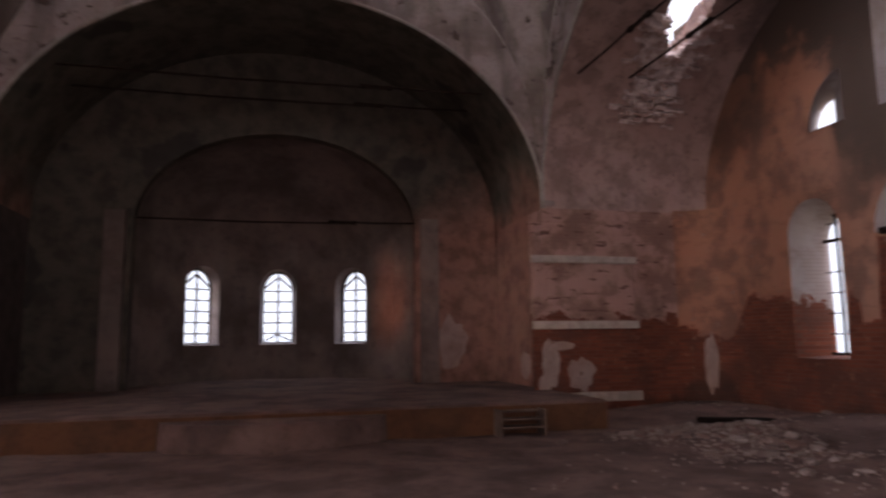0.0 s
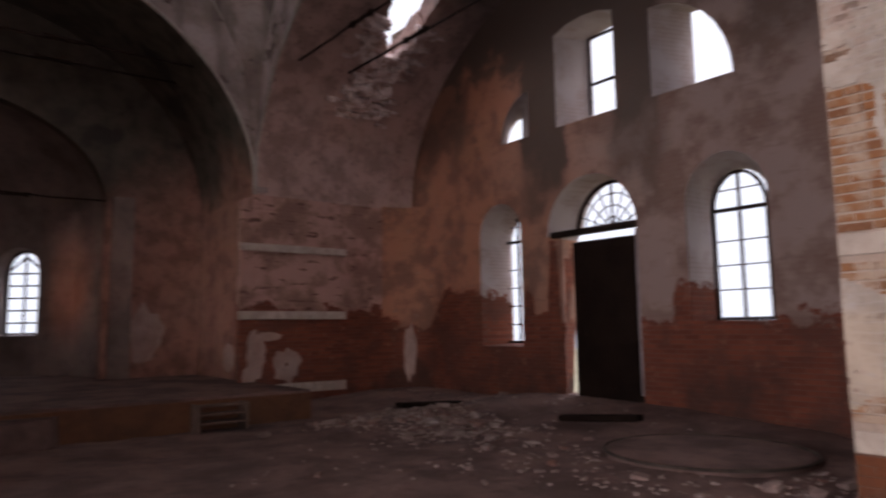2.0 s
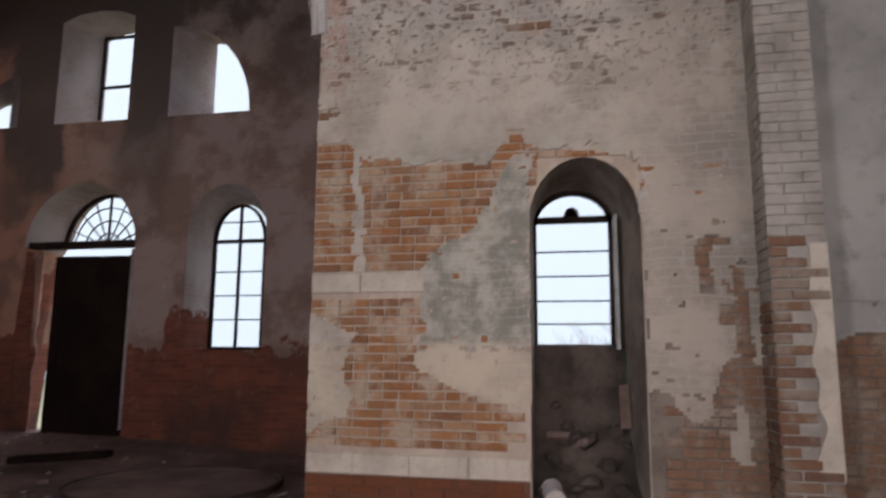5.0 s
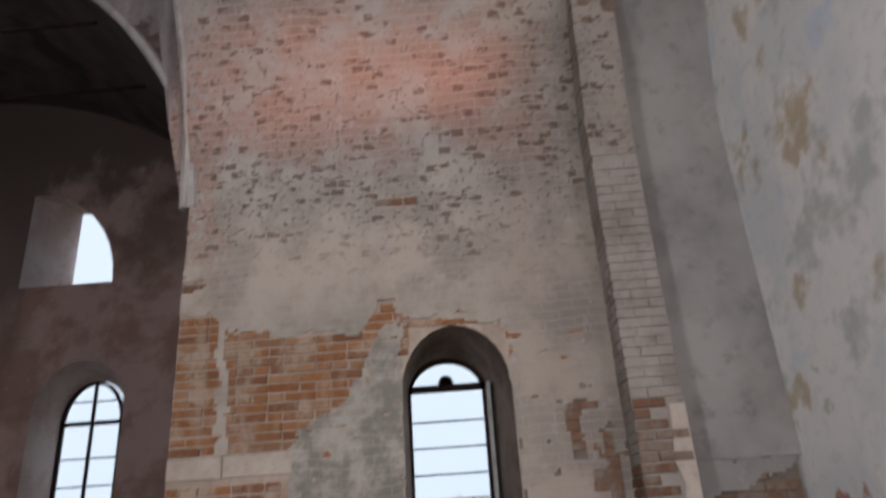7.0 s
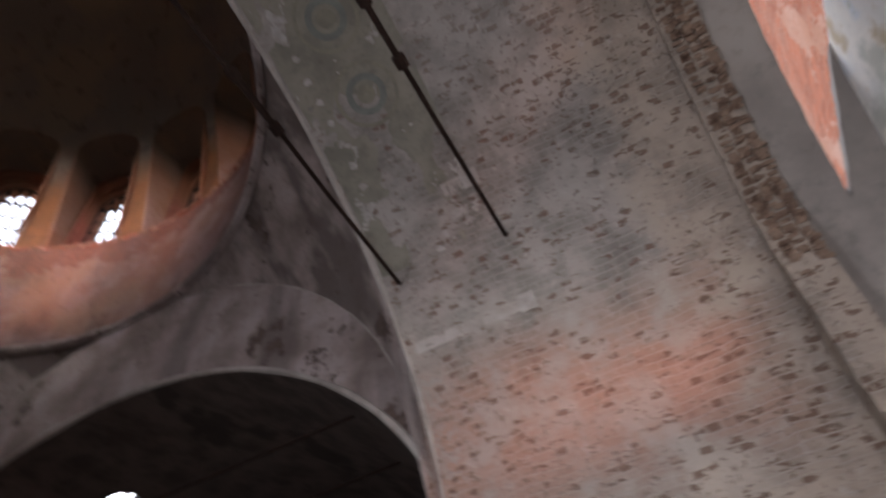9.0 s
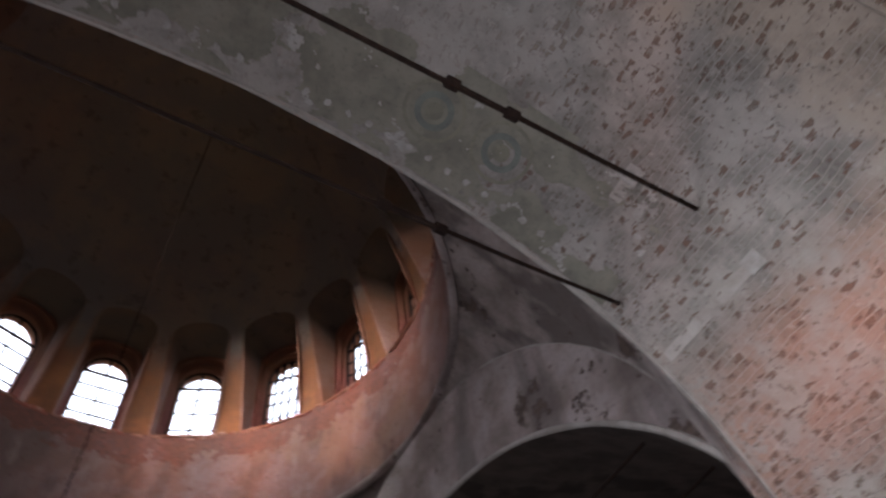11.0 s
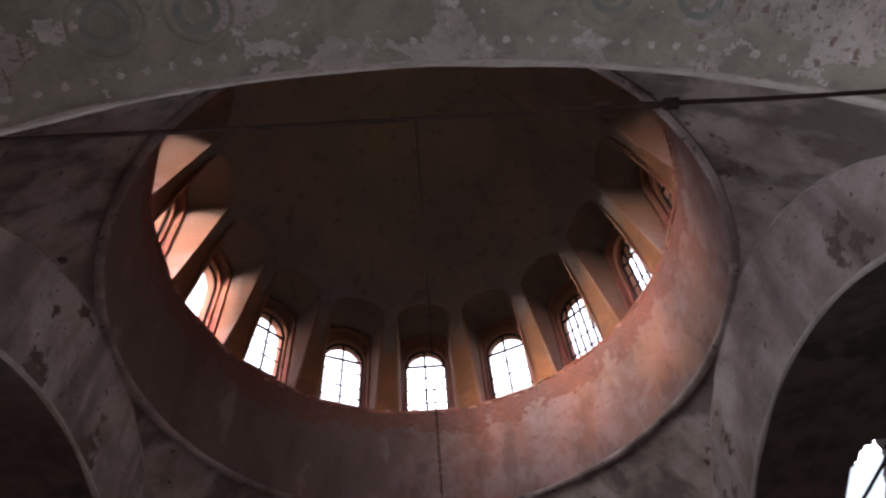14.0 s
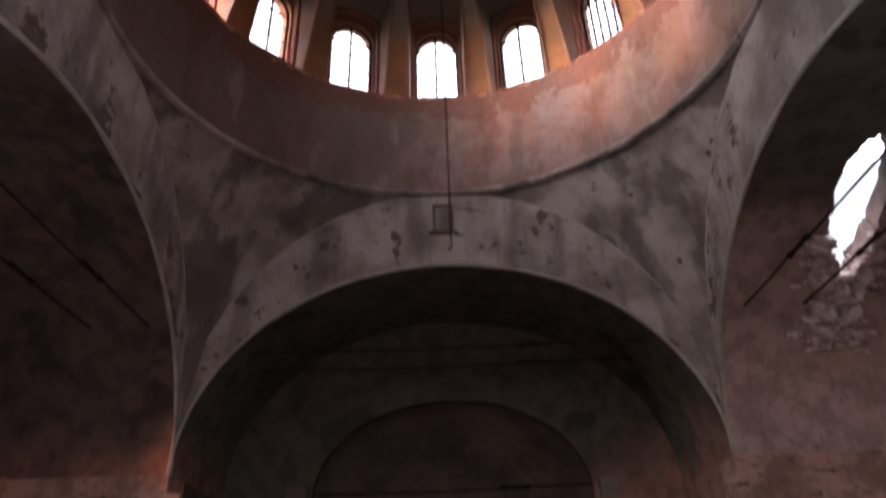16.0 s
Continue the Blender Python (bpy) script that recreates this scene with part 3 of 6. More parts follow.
def sheet(name, nu, nv, at, out, thick, material, keep=None, parent=None, closed_u=False, smooth=True):
    """A curved sheet with thickness: at(u, v) gives its inner face, out(u, v) the way outwards; cells that keep() refuses are holes."""
    mu = nu if closed_u else nu + 1
    verts, faces = [], []
    for k in range(2):
        for i in range(mu):
            for j in range(nv + 1):
                u, v = i / nu, j / nv
                p = Vector(at(u, v))
                if k:
                    p = p + Vector(out(u, v)) * thick
                verts.append(p)
    n = mu * (nv + 1)
    idx = lambda i, j, k: k * n + (i % mu) * (nv + 1) + j
    kept = {(i, j) for i in range(nu) for j in range(nv) if keep is None or keep((i + 0.5) / nu, (j + 0.5) / nv)}
    for i, j in kept:
        a, b, c, d = (i, j), (i + 1, j), (i + 1, j + 1), (i, j + 1)
        faces.append([idx(*q, 0) for q in (a, b, c, d)])
        faces.append([idx(*q, 1) for q in (d, c, b, a)])
        for p, q, o in ((a, b, (i, j - 1)), (b, c, (i + 1, j)), (c, d, (i, j + 1)), (d, a, (i - 1, j))):
            oo = ((o[0]) % nu, o[1]) if closed_u else o
            if oo not in kept:
                faces.append([idx(*q, 0), idx(*p, 0), idx(*p, 1), idx(*q, 1)])
    used = sorted({i for f in faces for i in f})
    remap = {o: i for i, o in enumerate(used)}
    return mesh_object(name, [verts[i] for i in used], [[remap[i] for i in f] for f in faces], material, parent, smooth)


def arched(y0, y1, z0, spring, crown, n=14):
    """The outline of an arched opening, from the sill round by the arch."""
    pts = [(y0, z0), (y1, z0)]
    c, r = (y0 + y1) / 2, (y1 - y0) / 2
    for i in range(n + 1):
        a = math.pi * i / n
        pts.append((c + r * math.cos(a), spring + (crown - spring) * math.sin(a)))
    return pts


def shrunk(pts, fx, dz0=0.0, dz1=0.0):
    """The same outline narrowed about its middle; the sill lifted by dz0 and the crown lowered by dz1."""
    c = (min(p[0] for p in pts) + max(p[0] for p in pts)) / 2
    lo, hi = min(p[1] for p in pts), max(p[1] for p in pts)
    return [(c + (p[0] - c) * fx, lo + dz0 + (p[1] - lo) * (hi - lo - dz0 - dz1) / (hi - lo)) for p in pts]


def pierced(name, m, outline, holes, thick, material, backs=None, parent=None):
    """A wall with openings through it. Outline and holes are (across, up) in the frame m, whose third axis goes into the wall."""
    bm = bmesh.new()
    loops = []
    for depth, hs in ((0.0, holes), (thick, backs or holes)):
        rings, edges = [], []
        for pts in (outline, *hs):
            vs = [bm.verts.new((a, b, depth)) for a, b in pts]
            rings.append(vs)
            edges += [bm.edges.new((vs[i], vs[(i + 1) % len(vs)])) for i in range(len(vs))]
        bmesh.ops.triangle_fill(bm, use_beauty=True, use_dissolve=False, edges=edges)
        loops.append(rings)
    for front, back in zip(*loops):
        k = len(front)
        for i in range(k):
            bm.faces.new((front[i], front[(i + 1) % k], back[(i + 1) % k], back[i]))
    bmesh.ops.transform(bm, matrix=m, verts=bm.verts)
    return part(name, bm, material, parent)


def facing(origin, across, inward):
    """A frame with its first axis across, its second up and its third into the wall."""
    a, w = Vector(across), Vector(inward)
    u = Vector((0, 0, 1))
    return Matrix(((a.x, u.x, w.x, origin[0]), (a.y, u.y, w.y, origin[1]), (a.z, u.z, w.z, origin[2]), (0, 0, 0, 1)))


def rect(a0, a1, b0, b1):
    return [(a0, b0), (a1, b0), (a1, b1), (a0, b1)]


def structure(ob, label, category="wall"):
    return tagged(ob, label, category, kind="structure")


def ellipse_z(d):
    return SPRING + RISE * math.sqrt(max(0.0, 1 - (d / B) ** 2))


# ---- floor and outside ground ----
bm = bmesh.new()
bmesh.ops.create_grid(bm, x_segments=8, y_segments=8, size=900)
bmesh.ops.translate(bm, verts=bm.verts, vec=(0, 0, -0.9))
structure(part("ground", bm, M["ground"]), "dry grassy ground around the building", "ground")
structure(sheet("backdrop", 64, 4, lambda u, v: (70 * math.cos(radians(-75 + 260 * u)), 70 * math.sin(radians(-75 + 260 * u)), -1.2 + 46 * v), lambda u, v: (math.cos(radians(-75 + 260 * u)), math.sin(radians(-75 + 260 * u)), 0), 0.5, M["mist"]), "white misty distance", "sky")


def heap(x, y, cx, cy, rx, ry, h):
    d = ((x - cx) / rx) ** 2 + ((y - cy) / ry) ** 2
    return h * max(0.0, 1 - d) ** 1.5


def floor_at(x, y):
    z = 0.05 * noise.noise(Vector((x * 0.5, y * 0.5, 0))) + 0.025 * noise.noise(Vector((x * 2.3, y * 2.3, 4)))
    z += heap(x, y, 7.2, 1.2, 2.6, 1.5, 0.22) + heap(x, y, 9.6, 0.0, 2.0, 5.0, 0.26) + heap(x, y, 8.6, 4.6, 2.2, 2.0, 0.18) + heap(x, y, 5.6, -6.6, 0.8, 1.4, 0.12) + heap(x, y, 5.7, -8.4, 0.9, 1.2, 0.25)
    return z + 0.03 * abs(noise.noise(Vector((x * 6, y * 6, 8)))) * min(1, max(0, (x - 3) / 3))


structure(sheet("floor", 150, 190, lambda u, v: (-10.5 + 21 * u, -13 + 20 * v, floor_at(-10.5 + 21 * u, -13 + 20 * v)),
                lambda u, v: (0, 0, -1), 0.5, M["floor"]), "uneven dirt floor strewn with rubble", "floor")

# ---- transept end walls ----
win_w, win_e, door_hole = arched(-3.35, -2.0, 1.6, 3.5, 4.22), arched(1.79, 3.06, 1.15, 3.5, 4.16), arched(-1.05, 1.05, 0.22, 3.3, 4.36)
mid_hole = [(-0.72, 5.43), (0.72, 5.43), (0.72, 7.3), (0.4, 7.42), (0.0, 7.46), (-0.4, 7.42), (-0.72, 7.3)]


def quarter(s):
    pts = [(1.48, 5.43), (2.95, 5.43)]
    for i in range(1, 9):
        a = radians(90 * i / 8)
        pts.append((1.48 + 1.47 * math.cos(a), 5.43 + 1.6 * math.sin(a)))
    return [(s * a, b) for a, b in pts]


def clad(ob, way, material):
    """Gives the faces of openings, which don't look along way, a material of their own."""
    ob.data.materials.append(material)
    w = Vector(way)
    for f in ob.data.polygons:
        if abs(f.normal.dot(w)) < 0.8:
            f.material_index = 1
    return ob


holes = [win_w, win_e, door_hole, mid_hole, quarter(1), quarter(-1)]
small = [(1.48 + (a - 1.48) * 0.55, 5.43 + (b - 5.43) * 0.6) for a, b in quarter(1)]
blocked = [(2.5 + (a - 1.48) * 0.34, 5.58 + (b - 5.43) * 0.4) for a, b in quarter(1)]
holes[4] = small
backs = [arched(-2.99, -2.03, 1.6, 3.48, 4.08), shrunk(win_e, 0.82, 0.05, 0.2), [(1.24 if a > 1 and b < 0.5 else a * (0.86 if b >= 3.3 else 1.0), b) for a, b in shrunk(door_hole, 0.97, 0, 0.04)],
         [(a - 0.12, b) for a, b in shrunk(mid_hole, 0.8, 0.3, 0.0)], blocked, [(-1.8 + (a + 1.48) * 0.75, 5.76 + (b - 5.43) * 0.82) for a, b in quarter(-1)]]
for s, side in ((1, "south"), (-1, "north")):
    # the unseen north wall keeps full quarter windows, to let sun in
    ob = pierced("wall_" + side, facing((s * SOUTH, 0, 0), (0, 1, 0), (s, 0, 0)), rect(-6.5, 6.5, -0.5, 9.4), holes if s > 0 else holes[:4] + [quarter(1), quarter(-1)], 0.85, M["south"], backs if s > 0 else backs[:4] + [quarter(1), quarter(-1)])
    clad(ob, (1, 0, 0), M["jambs"])
    for f in ob.data.polygons:
        if abs(f.center.y) < 1.1 and f.center.z < 3.2:
            f.material_index = 0
    structure(ob, "brick end wall with peeling ochre limewash and windows")

# ---- side walls of the arms ----
for s, side in ((1, "south"), (-1, "north")):
    structure(pierced("wall_%s_east" % side, facing((s * B, B, 0), (s, 0, 0), (0, 1, 0)), rect(0, 4.2, -0.5, SPRING), [], 0.9, M["cross"]), "brick side wall with stone bands and pink limewash")
    structure(pierced("wall_%s_west" % side, facing((s * (B + 1.0), -B - (0.255 if s > 0 else 0.0), 0), (s, 0, 0), (0, -1, 0)), rect(0, 3.2, -0.5, SPRING), [], 0.9, M["cross"]), "brick side wall with stone bands and pink limewash")
    structure(pierced("wall_chancel_%s" % side, facing((s * B, B + 0.9, 0), (0, 1, 0), (s, 0, 0)), rect(0, 2.46, -0.5, SPRING), [], 0.9, M["chancel"]), "sooty brick side wall of the chancel, shaded in colour to the north")

# the nave's side walls: brickwork set in a mortar bed
# opening added in the unseen north wall, for the fill lamp
fill_gap = arched(-9.3, -5.95, 0.1, 3.2, 4.1)
niche = arched(-8.66, -7.77, 0.35, 2.62, 3.16)
for s, side in ((1, "south"), (-1, "north")):
    ob = pierced("wall_nave_" + side, facing((s * (B + 0.006), 0, 0), (0, 1, 0), (s, 0, 0)), rect(-10.75, -5.89, -0.5, SPRING), [niche if s > 0 else fill_gap], 0.95, M["mortar"], [arched(-8.47, -7.74, 0.35, 2.75, 3.1) if s > 0 else fill_gap])
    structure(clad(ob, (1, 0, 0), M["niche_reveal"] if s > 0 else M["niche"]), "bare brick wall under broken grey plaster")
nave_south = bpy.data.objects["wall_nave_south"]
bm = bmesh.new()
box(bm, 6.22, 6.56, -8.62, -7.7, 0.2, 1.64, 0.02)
part("parapet", bm, M["niche"], nave_south, "dark low wall under the small window")


for s, side in ((1, "south"), (-1, "north")):
    structure(sheet("corner_" + side, 14, 1, lambda u, v, s=s: (s * (SOUTH - 0.9 + 0.9 * math.sin(math.pi / 2 * u)), B - 0.9 + 0.9 * math.cos(math.pi / 2 * u), -0.3 + (SPRING + 0.35) * v), lambda u, v, s=s: (s * math.sin(math.pi / 2 * u), math.cos(math.pi / 2 * u), 0), 0.02, M["south"]), "rounded plastered corner of the transept")

# ---- vaults ----
def footed(d):
    """The western foot of the transept arch leans back to the corner of the nave wall."""
    return d - 0.25 * (max(0.0, -d - 3.6) / 2.02) ** 2


def barrel(name, u0, u1, place, material, label, keep=None, nu=40, nv=56, thick=0.45):
    def at(u, v):
        a = math.pi * v
        return place(u0 + (u1 - u0) * u, -B * math.cos(a), SPRING + RISE * math.sin(a))

    def out(u, v):
        a = math.pi * v
        d = Vector((-math.cos(a) / B, math.sin(a) / RISE)).normalized()
        return Vector(place(0, d.x, d.y)) - Vector(place(0, 0, 0))
    return structure(sheet(name, nu, nv, at, out, thick, material, keep), label, "vault")


def torn(u, v):
    x = B + (SOUTH - B) * u
    y = -B * math.cos(math.pi * v)
    wob = 0.5 * noise.noise(Vector((x * 1.3, y * 1.3, 2))) + 0.3 * noise.noise(Vector((x * 4, y * 4, 5)))
    lean = 7.87 + 0.1 * (y - 2.6)
    return not ((x - lean) ** 2 / 0.5 ** 2 + (y - 2.6) ** 2 / 1.36 ** 2 < 1 + 0.75 * wob)


barrel("vault_south", B, SOUTH, lambda u, d, z: (u, footed(d), z), M["darkened"], "sooty barrel vault with a hole broken through it", torn, 90, 150)
barrel("vault_north", -B, -SOUTH, lambda u, d, z: (u, d, z), M["darkened_north"], "sooty barrel vault")
barrel("vault_east", B, 8.98, lambda u, d, z: (d, u, z), M["darkened_east"], "soot-blackened barrel vault of the chancel")


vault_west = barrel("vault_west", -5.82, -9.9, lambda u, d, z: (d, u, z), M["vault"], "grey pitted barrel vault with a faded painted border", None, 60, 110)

# ---- arch faces and pendentives ----
for name, dd, place in (("south", 0, lambda d, w, z: (B + w, footed(d), z)), ("north", 0, lambda d, w, z: (-B - w, d, z)), ("east", 0, lambda d, w, z: (d, B + w, z)), ("west", 0.2, lambda d, w, z: (d, -B - w, z))):
    def at(u, v, place=place, dd=dd):
        d = B * math.sin(math.pi / 2 * (1 - 2 * u))
        lo, hi = ellipse_z(d) + 0.03, Z0 + 0.03 + math.sqrt(max(0, B * B - d * d))
        return place(d, dd * (1 - v) - 0.004, lo + (hi - lo) * v)
    structure(sheet("arch_" + name, 64, 8, at, lambda u, v, place=place: Vector(place(0, 1, 0)) - Vector(place(0, 0, 0)), 0.3, M["vault"] if name == "west" else M["arch_face"]), "broad limewashed arch carrying the dome", "arch")

for q in range(4):
    def at(u, v, q=q):
        a = radians(90 * u)
        rs = B / max(math.cos(a), math.sin(a))
        r = B + (rs - B) * v
        z = Z0 + math.sqrt(max(0, 2 * B * B - r * r))
        b = a + q * math.pi / 2
        return (r * math.cos(b), r * math.sin(b), z)
    structure(sheet("pendentive", 48, 16, at, lambda u, v, q=q: (math.cos(radians(90 * u) + q * math.pi / 2), math.sin(radians(90 * u) + q * math.pi / 2), 0.6), 0.25, M["arch"]), "stained limewashed pendentive", "pendentive")

# worn edges where the arches meet the pendentives
for name, place in (("south", lambda d, w, z: (B + w, d, z)), ("north", lambda d, w, z: (-B - w, d, z)), ("east", lambda d, w, z: (d, B + w, z))):
    vs, fs = [], []
    for i in range(97):
        a = radians(4 + 172 * i / 96)
        r = 0.022 + 0.016 * noise.noise(Vector((a * 9, 3, 1)))
        for j in range(6):
            b = 2 * math.pi * j / 6
            vs.append(place((B - r * math.cos(b)) * math.cos(a), 0.004 + r * math.sin(b), Z0 + 0.02 + (B - r * math.cos(b)) * math.sin(a)))
            if i:
                fs.append([(i - 1) * 6 + j, (i - 1) * 6 + (j + 1) % 6, i * 6 + (j + 1) % 6, i * 6 + j])
    structure(mesh_object("arch_edge", vs, fs, M["lime"], None, True), "worn pale edge between arch and pendentive", "trim")

# rounded ribs along the edges of the arches
for name, place in (("south", lambda d, w, z: (B + w, footed(d), z)), ("north", lambda d, w, z: (-B - w, d, z)), ("east", lambda d, w, z: (d, B + w, z)), ("west", lambda d, w, z: (d, -B - 0.2 - w, z))):
    def at(u, v, place=place):
        a = math.pi * u
        c = (-B * math.cos(a), SPRING + RISE * math.sin(a))
        n = Vector((-math.cos(a) / B, math.sin(a) / RISE)).normalized()
        b = 2 * math.pi * v
        r = 0.045 + 0.02 * noise.noise(Vector((a * 6, q, 1)))
        return place(c[0] + n.x * (0.03 + r * math.cos(b)), 0.01 + r * math.sin(b), c[1] + n.y * (0.03 + r * math.cos(b)))
    vs, fs = [], []
    for i in range(97):
        for j in range(6):
            vs.append(at(i / 96, j / 6))
    for i in range(96):
        for j in range(6):
            fs.append([i * 6 + j, i * 6 + (j + 1) % 6, (i + 1) * 6 + (j + 1) % 6, (i + 1) * 6 + j])
    structure(mesh_object("arch_moulding", vs, fs, M["lime"], None, True), "worn pale edge moulding of the arch", "trim")

# ---- drum and dome ----
SILL, R_SILL, N_WIN = 14.0, 5.62, 16
DRUM_TURN = radians(-0.37)
DOME_H = 6.2                      # from the sill to the dome's crown
NICHE = (0.75, 17.0, 17.36)       # half width, spring and crown of a window niche
SPLAY = 5.93                      # where the niche meets the moulded jambs


def dome_r(z):
    return R_SILL * math.sqrt(max(0.0, 1 - ((z - SILL) / DOME_H) ** 2))


def half_width(w, spring, crown, z):
    return w if z <= spring else w * math.sqrt(max(0.0, 1 - ((z - spring) / (crown - spring)) ** 2))


def lathe(name, profile, material, n=128, wob=0.0):
    """A ring turned about the dome's axis, from (radius, height) pairs going round the section."""
    k = len(profile)
    vs = [((r + wob * noise.noise(Vector((8 * math.cos(2 * math.pi * i / n), 8 * math.sin(2 * math.pi * i / n), z)))) * math.cos(2 * math.pi * i / n), r * math.sin(2 * math.pi * i / n), z) for i in range(n) for r, z in profile]
    fs = [[i * k + j, i * k + (j + 1) % k, ((i + 1) % n) * k + (j + 1) % k, ((i + 1) % n) * k + j] for i in range(n) for j in range(k)]
    return mesh_object(name, vs, fs, material, None, False)


def drum_axes(k):
    a = 2 * math.pi * (k / N_WIN) + DRUM_TURN
    return Vector((math.sin(a), math.cos(a), 0)), Vector((math.cos(a), -math.sin(a), 0))


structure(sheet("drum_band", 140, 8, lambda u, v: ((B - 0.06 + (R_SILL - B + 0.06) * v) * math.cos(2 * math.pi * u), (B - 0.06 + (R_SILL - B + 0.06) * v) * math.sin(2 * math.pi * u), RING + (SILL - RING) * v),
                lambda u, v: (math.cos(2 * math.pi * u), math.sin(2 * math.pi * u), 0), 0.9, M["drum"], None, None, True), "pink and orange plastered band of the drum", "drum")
structure(lathe("cornice", [(5.66, 10.84), (5.585, 10.855), (5.545, 10.885), (5.53, 10.93), (5.55, 10.965), (5.7, 10.98)], M["arch_face"], 160, 0.02), "grey moulded ring cornice under the drum", "cornice")

# the dome springs from the sill; deep niches for the windows are cut into its foot
LEVELS = [SILL + (NICHE[1] - SILL) * i / 10 for i in range(10)] + [NICHE[1] + (NICHE[2] - NICHE[1]) * math.sin(math.pi / 2 * i / 8) for i in range(9)] + [SILL + DOME_H * math.sin(radians(33.0 + 57.0 * i / 14)) for i in range(1, 15)]
COLS = 11


def dome_at(u, v):
    z = LEVELS[min(len(LEVELS) - 1, round(v * (len(LEVELS) - 1)))]
    i = round(u * N_WIN * COLS)
    k, c = divmod(i, COLS)
    r = dome_r(z)
    side = math.pi / N_WIN
    cut = math.asin(min(0.9, max(0.03, half_width(*NICHE, z)) / max(r, 2.0)))
    f = -side + (side - cut) * c / 5 if c <= 5 else cut + (side - cut) * (c - 6) / 5
    a = 2 * math.pi * k / N_WIN + DRUM_TURN + f
    r = max(r, 0.02) + (0.012 * noise.noise(Vector((9 * math.sin(a), 9 * math.cos(a), z * 1.5))) if c not in (5, 6) else 0.0)
    return (r * math.sin(a), r * math.cos(a), z)


structure(sheet("dome", N_WIN * COLS, len(LEVELS) - 1, dome_at, lambda u, v: Vector(dome_at(u, v)).normalized() * Vector((1, 1, 0.6)), 0.5, M["dome_foot"],
                lambda u, v: not (int(u * N_WIN * COLS) % COLS == 5 and int(v * (len(LEVELS) - 1)) < 18), None, True), "soot-blackened dome with window niches cut into its foot", "dome")
for k in range(N_WIN):
    r, t = drum_axes(k)
    ring = arched(-NICHE[0], NICHE[0], SILL + 0.015, NICHE[1], NICHE[2], 18)

    def splay_at(u, v, r=r, t=t, ring=ring):
        x, z = ring[round(u * len(ring)) % len(ring)]
        d0 = math.sqrt(dome_r(z) ** 2 - x * x) - 0.004
        p = r * (d0 + (SPLAY - d0) * v) + t * x * (1 - 0.04 * v)
        return (p.x, p.y, z - (0.05 * v if z > 16 else 0))

    def splay_out(u, v, r=r, t=t, ring=ring):
        x, z = ring[round(u * len(ring)) % len(ring)]
        p = t * x * 1.4
        return Vector((p.x, p.y, -1.0 if z < SILL + 0.1 else max(0.0, z - 16.2) * 1.4))
    h2 = arched(-0.67, 0.67, SILL + 0.03, 16.75, 17.2, 14)
    h3 = arched(-0.605, 0.605, SILL + 0.05, 16.3, 17.0, 14)
    out = 1.3
    structure(sheet("drum_niche", len(ring), 5, splay_at, splay_out, 0.06, M["pier"], None, None, True, False), "dusky limewashed splay of a drum window niche", "drum")
    structure(pierced("drum_jamb", facing(r * SPLAY, t, r), rect(-out, out, SILL - 0.2, 17.9), [h2], 0.2, M["jamb_dark_top"], [shrunk(h2, 0.98)]), "stepped red brick jamb of a drum window", "drum")
    structure(pierced("drum_wall_outer", facing(r * (SPLAY + 0.203), t, r), rect(-out, out, SILL - 0.2, 17.9), [h3], 0.42, M["jamb_dark_top"], [shrunk(h3, 0.95)]), "red brick outer jamb of a drum window", "drum")

# ---- apse ----
AY, AR = 9.35, 3.55
apse_windows = []
for k in range(-5, 6):
    a = radians(18 * k)
    r = Vector((math.sin(a), math.cos(a), 0))
    t = Vector((math.cos(a), -math.sin(a), 0))
    half = AR * math.tan(radians(9))
    m = facing(Vector((0, AY, 0)) + r * AR, t, r)
    hs = [arched(-0.53, 0.53, 1.5, 3.16, 3.76)] if k in (-2, 0, 2) else []
    ob = pierced("wall_apse", m, rect(-half, half, -0.3, 4.7), hs, 0.45, M["soot"], [shrunk(h, 0.88, 0.05, 0.08) for h in hs])
    if hs:
        clad(ob, r, M["reveal"])
        apse_windows.append(m)
    structure(ob, "sooty curved wall of the apse")
structure(sheet("apse_half_dome", 48, 16, lambda u, v: (-AR * math.cos(math.pi * u) * math.cos(math.pi / 2 * v), AY + AR * math.sin(math.pi * u) * math.cos(math.pi / 2 * v), 4.6 + 2.3 * math.sin(math.pi / 2 * v)),
                lambda u, v: (-math.cos(math.pi * u), math.sin(math.pi * u), 0.6), 0.35, M["soot"]), "soot-blackened half dome of the apse", "vault")
arch_hole = arched(-AR + 0.13, AR - 0.13, 0.45, 4.45, 6.8, 30)
structure(pierced("wall_east", facing((0, AY - 0.38, 0), (1, 0, 0), (0, 1, 0)), rect(-6.4, 6.4, -0.5, 9.2), [arch_hole], 0.36, M["east_wall"]), "sooty reddish wall, its north side shaded in colour, pierced by the arch of the apse")

# ---- west wall, and the open space beyond it ----
# assumed opening, out of view, that lets light in
west_hole = arched(-2.4, 2.4, -0.2, 3.6, 5.6, 24)
# unseen upper wall and slanted slot, added to shape the sun patch
outline = [(-6.4, -0.5), (6.4, -0.5), (6.4, 7.4), (3.7, 7.4), (3.45, 8.9), (-6.4, 8.9)]
sun_slot = [(2.4, 6.08), (2.62, 6.25), (2.45, 6.52), (0.9, 7.02), (-1.0, 7.6), (-1.3, 7.38), (-0.95, 7.1), (0.5, 6.6)]
structure(pierced("wall_west", facing((0, -10.78, 0), (1, 0, 0), (0, -1, 0)), outline, [west_hole, sun_slot], 0.7, M["fresco"], [west_hole, [(a - 1.0, b + 0.26) for a, b in sun_slot]]), "plastered west wall with faded painting")
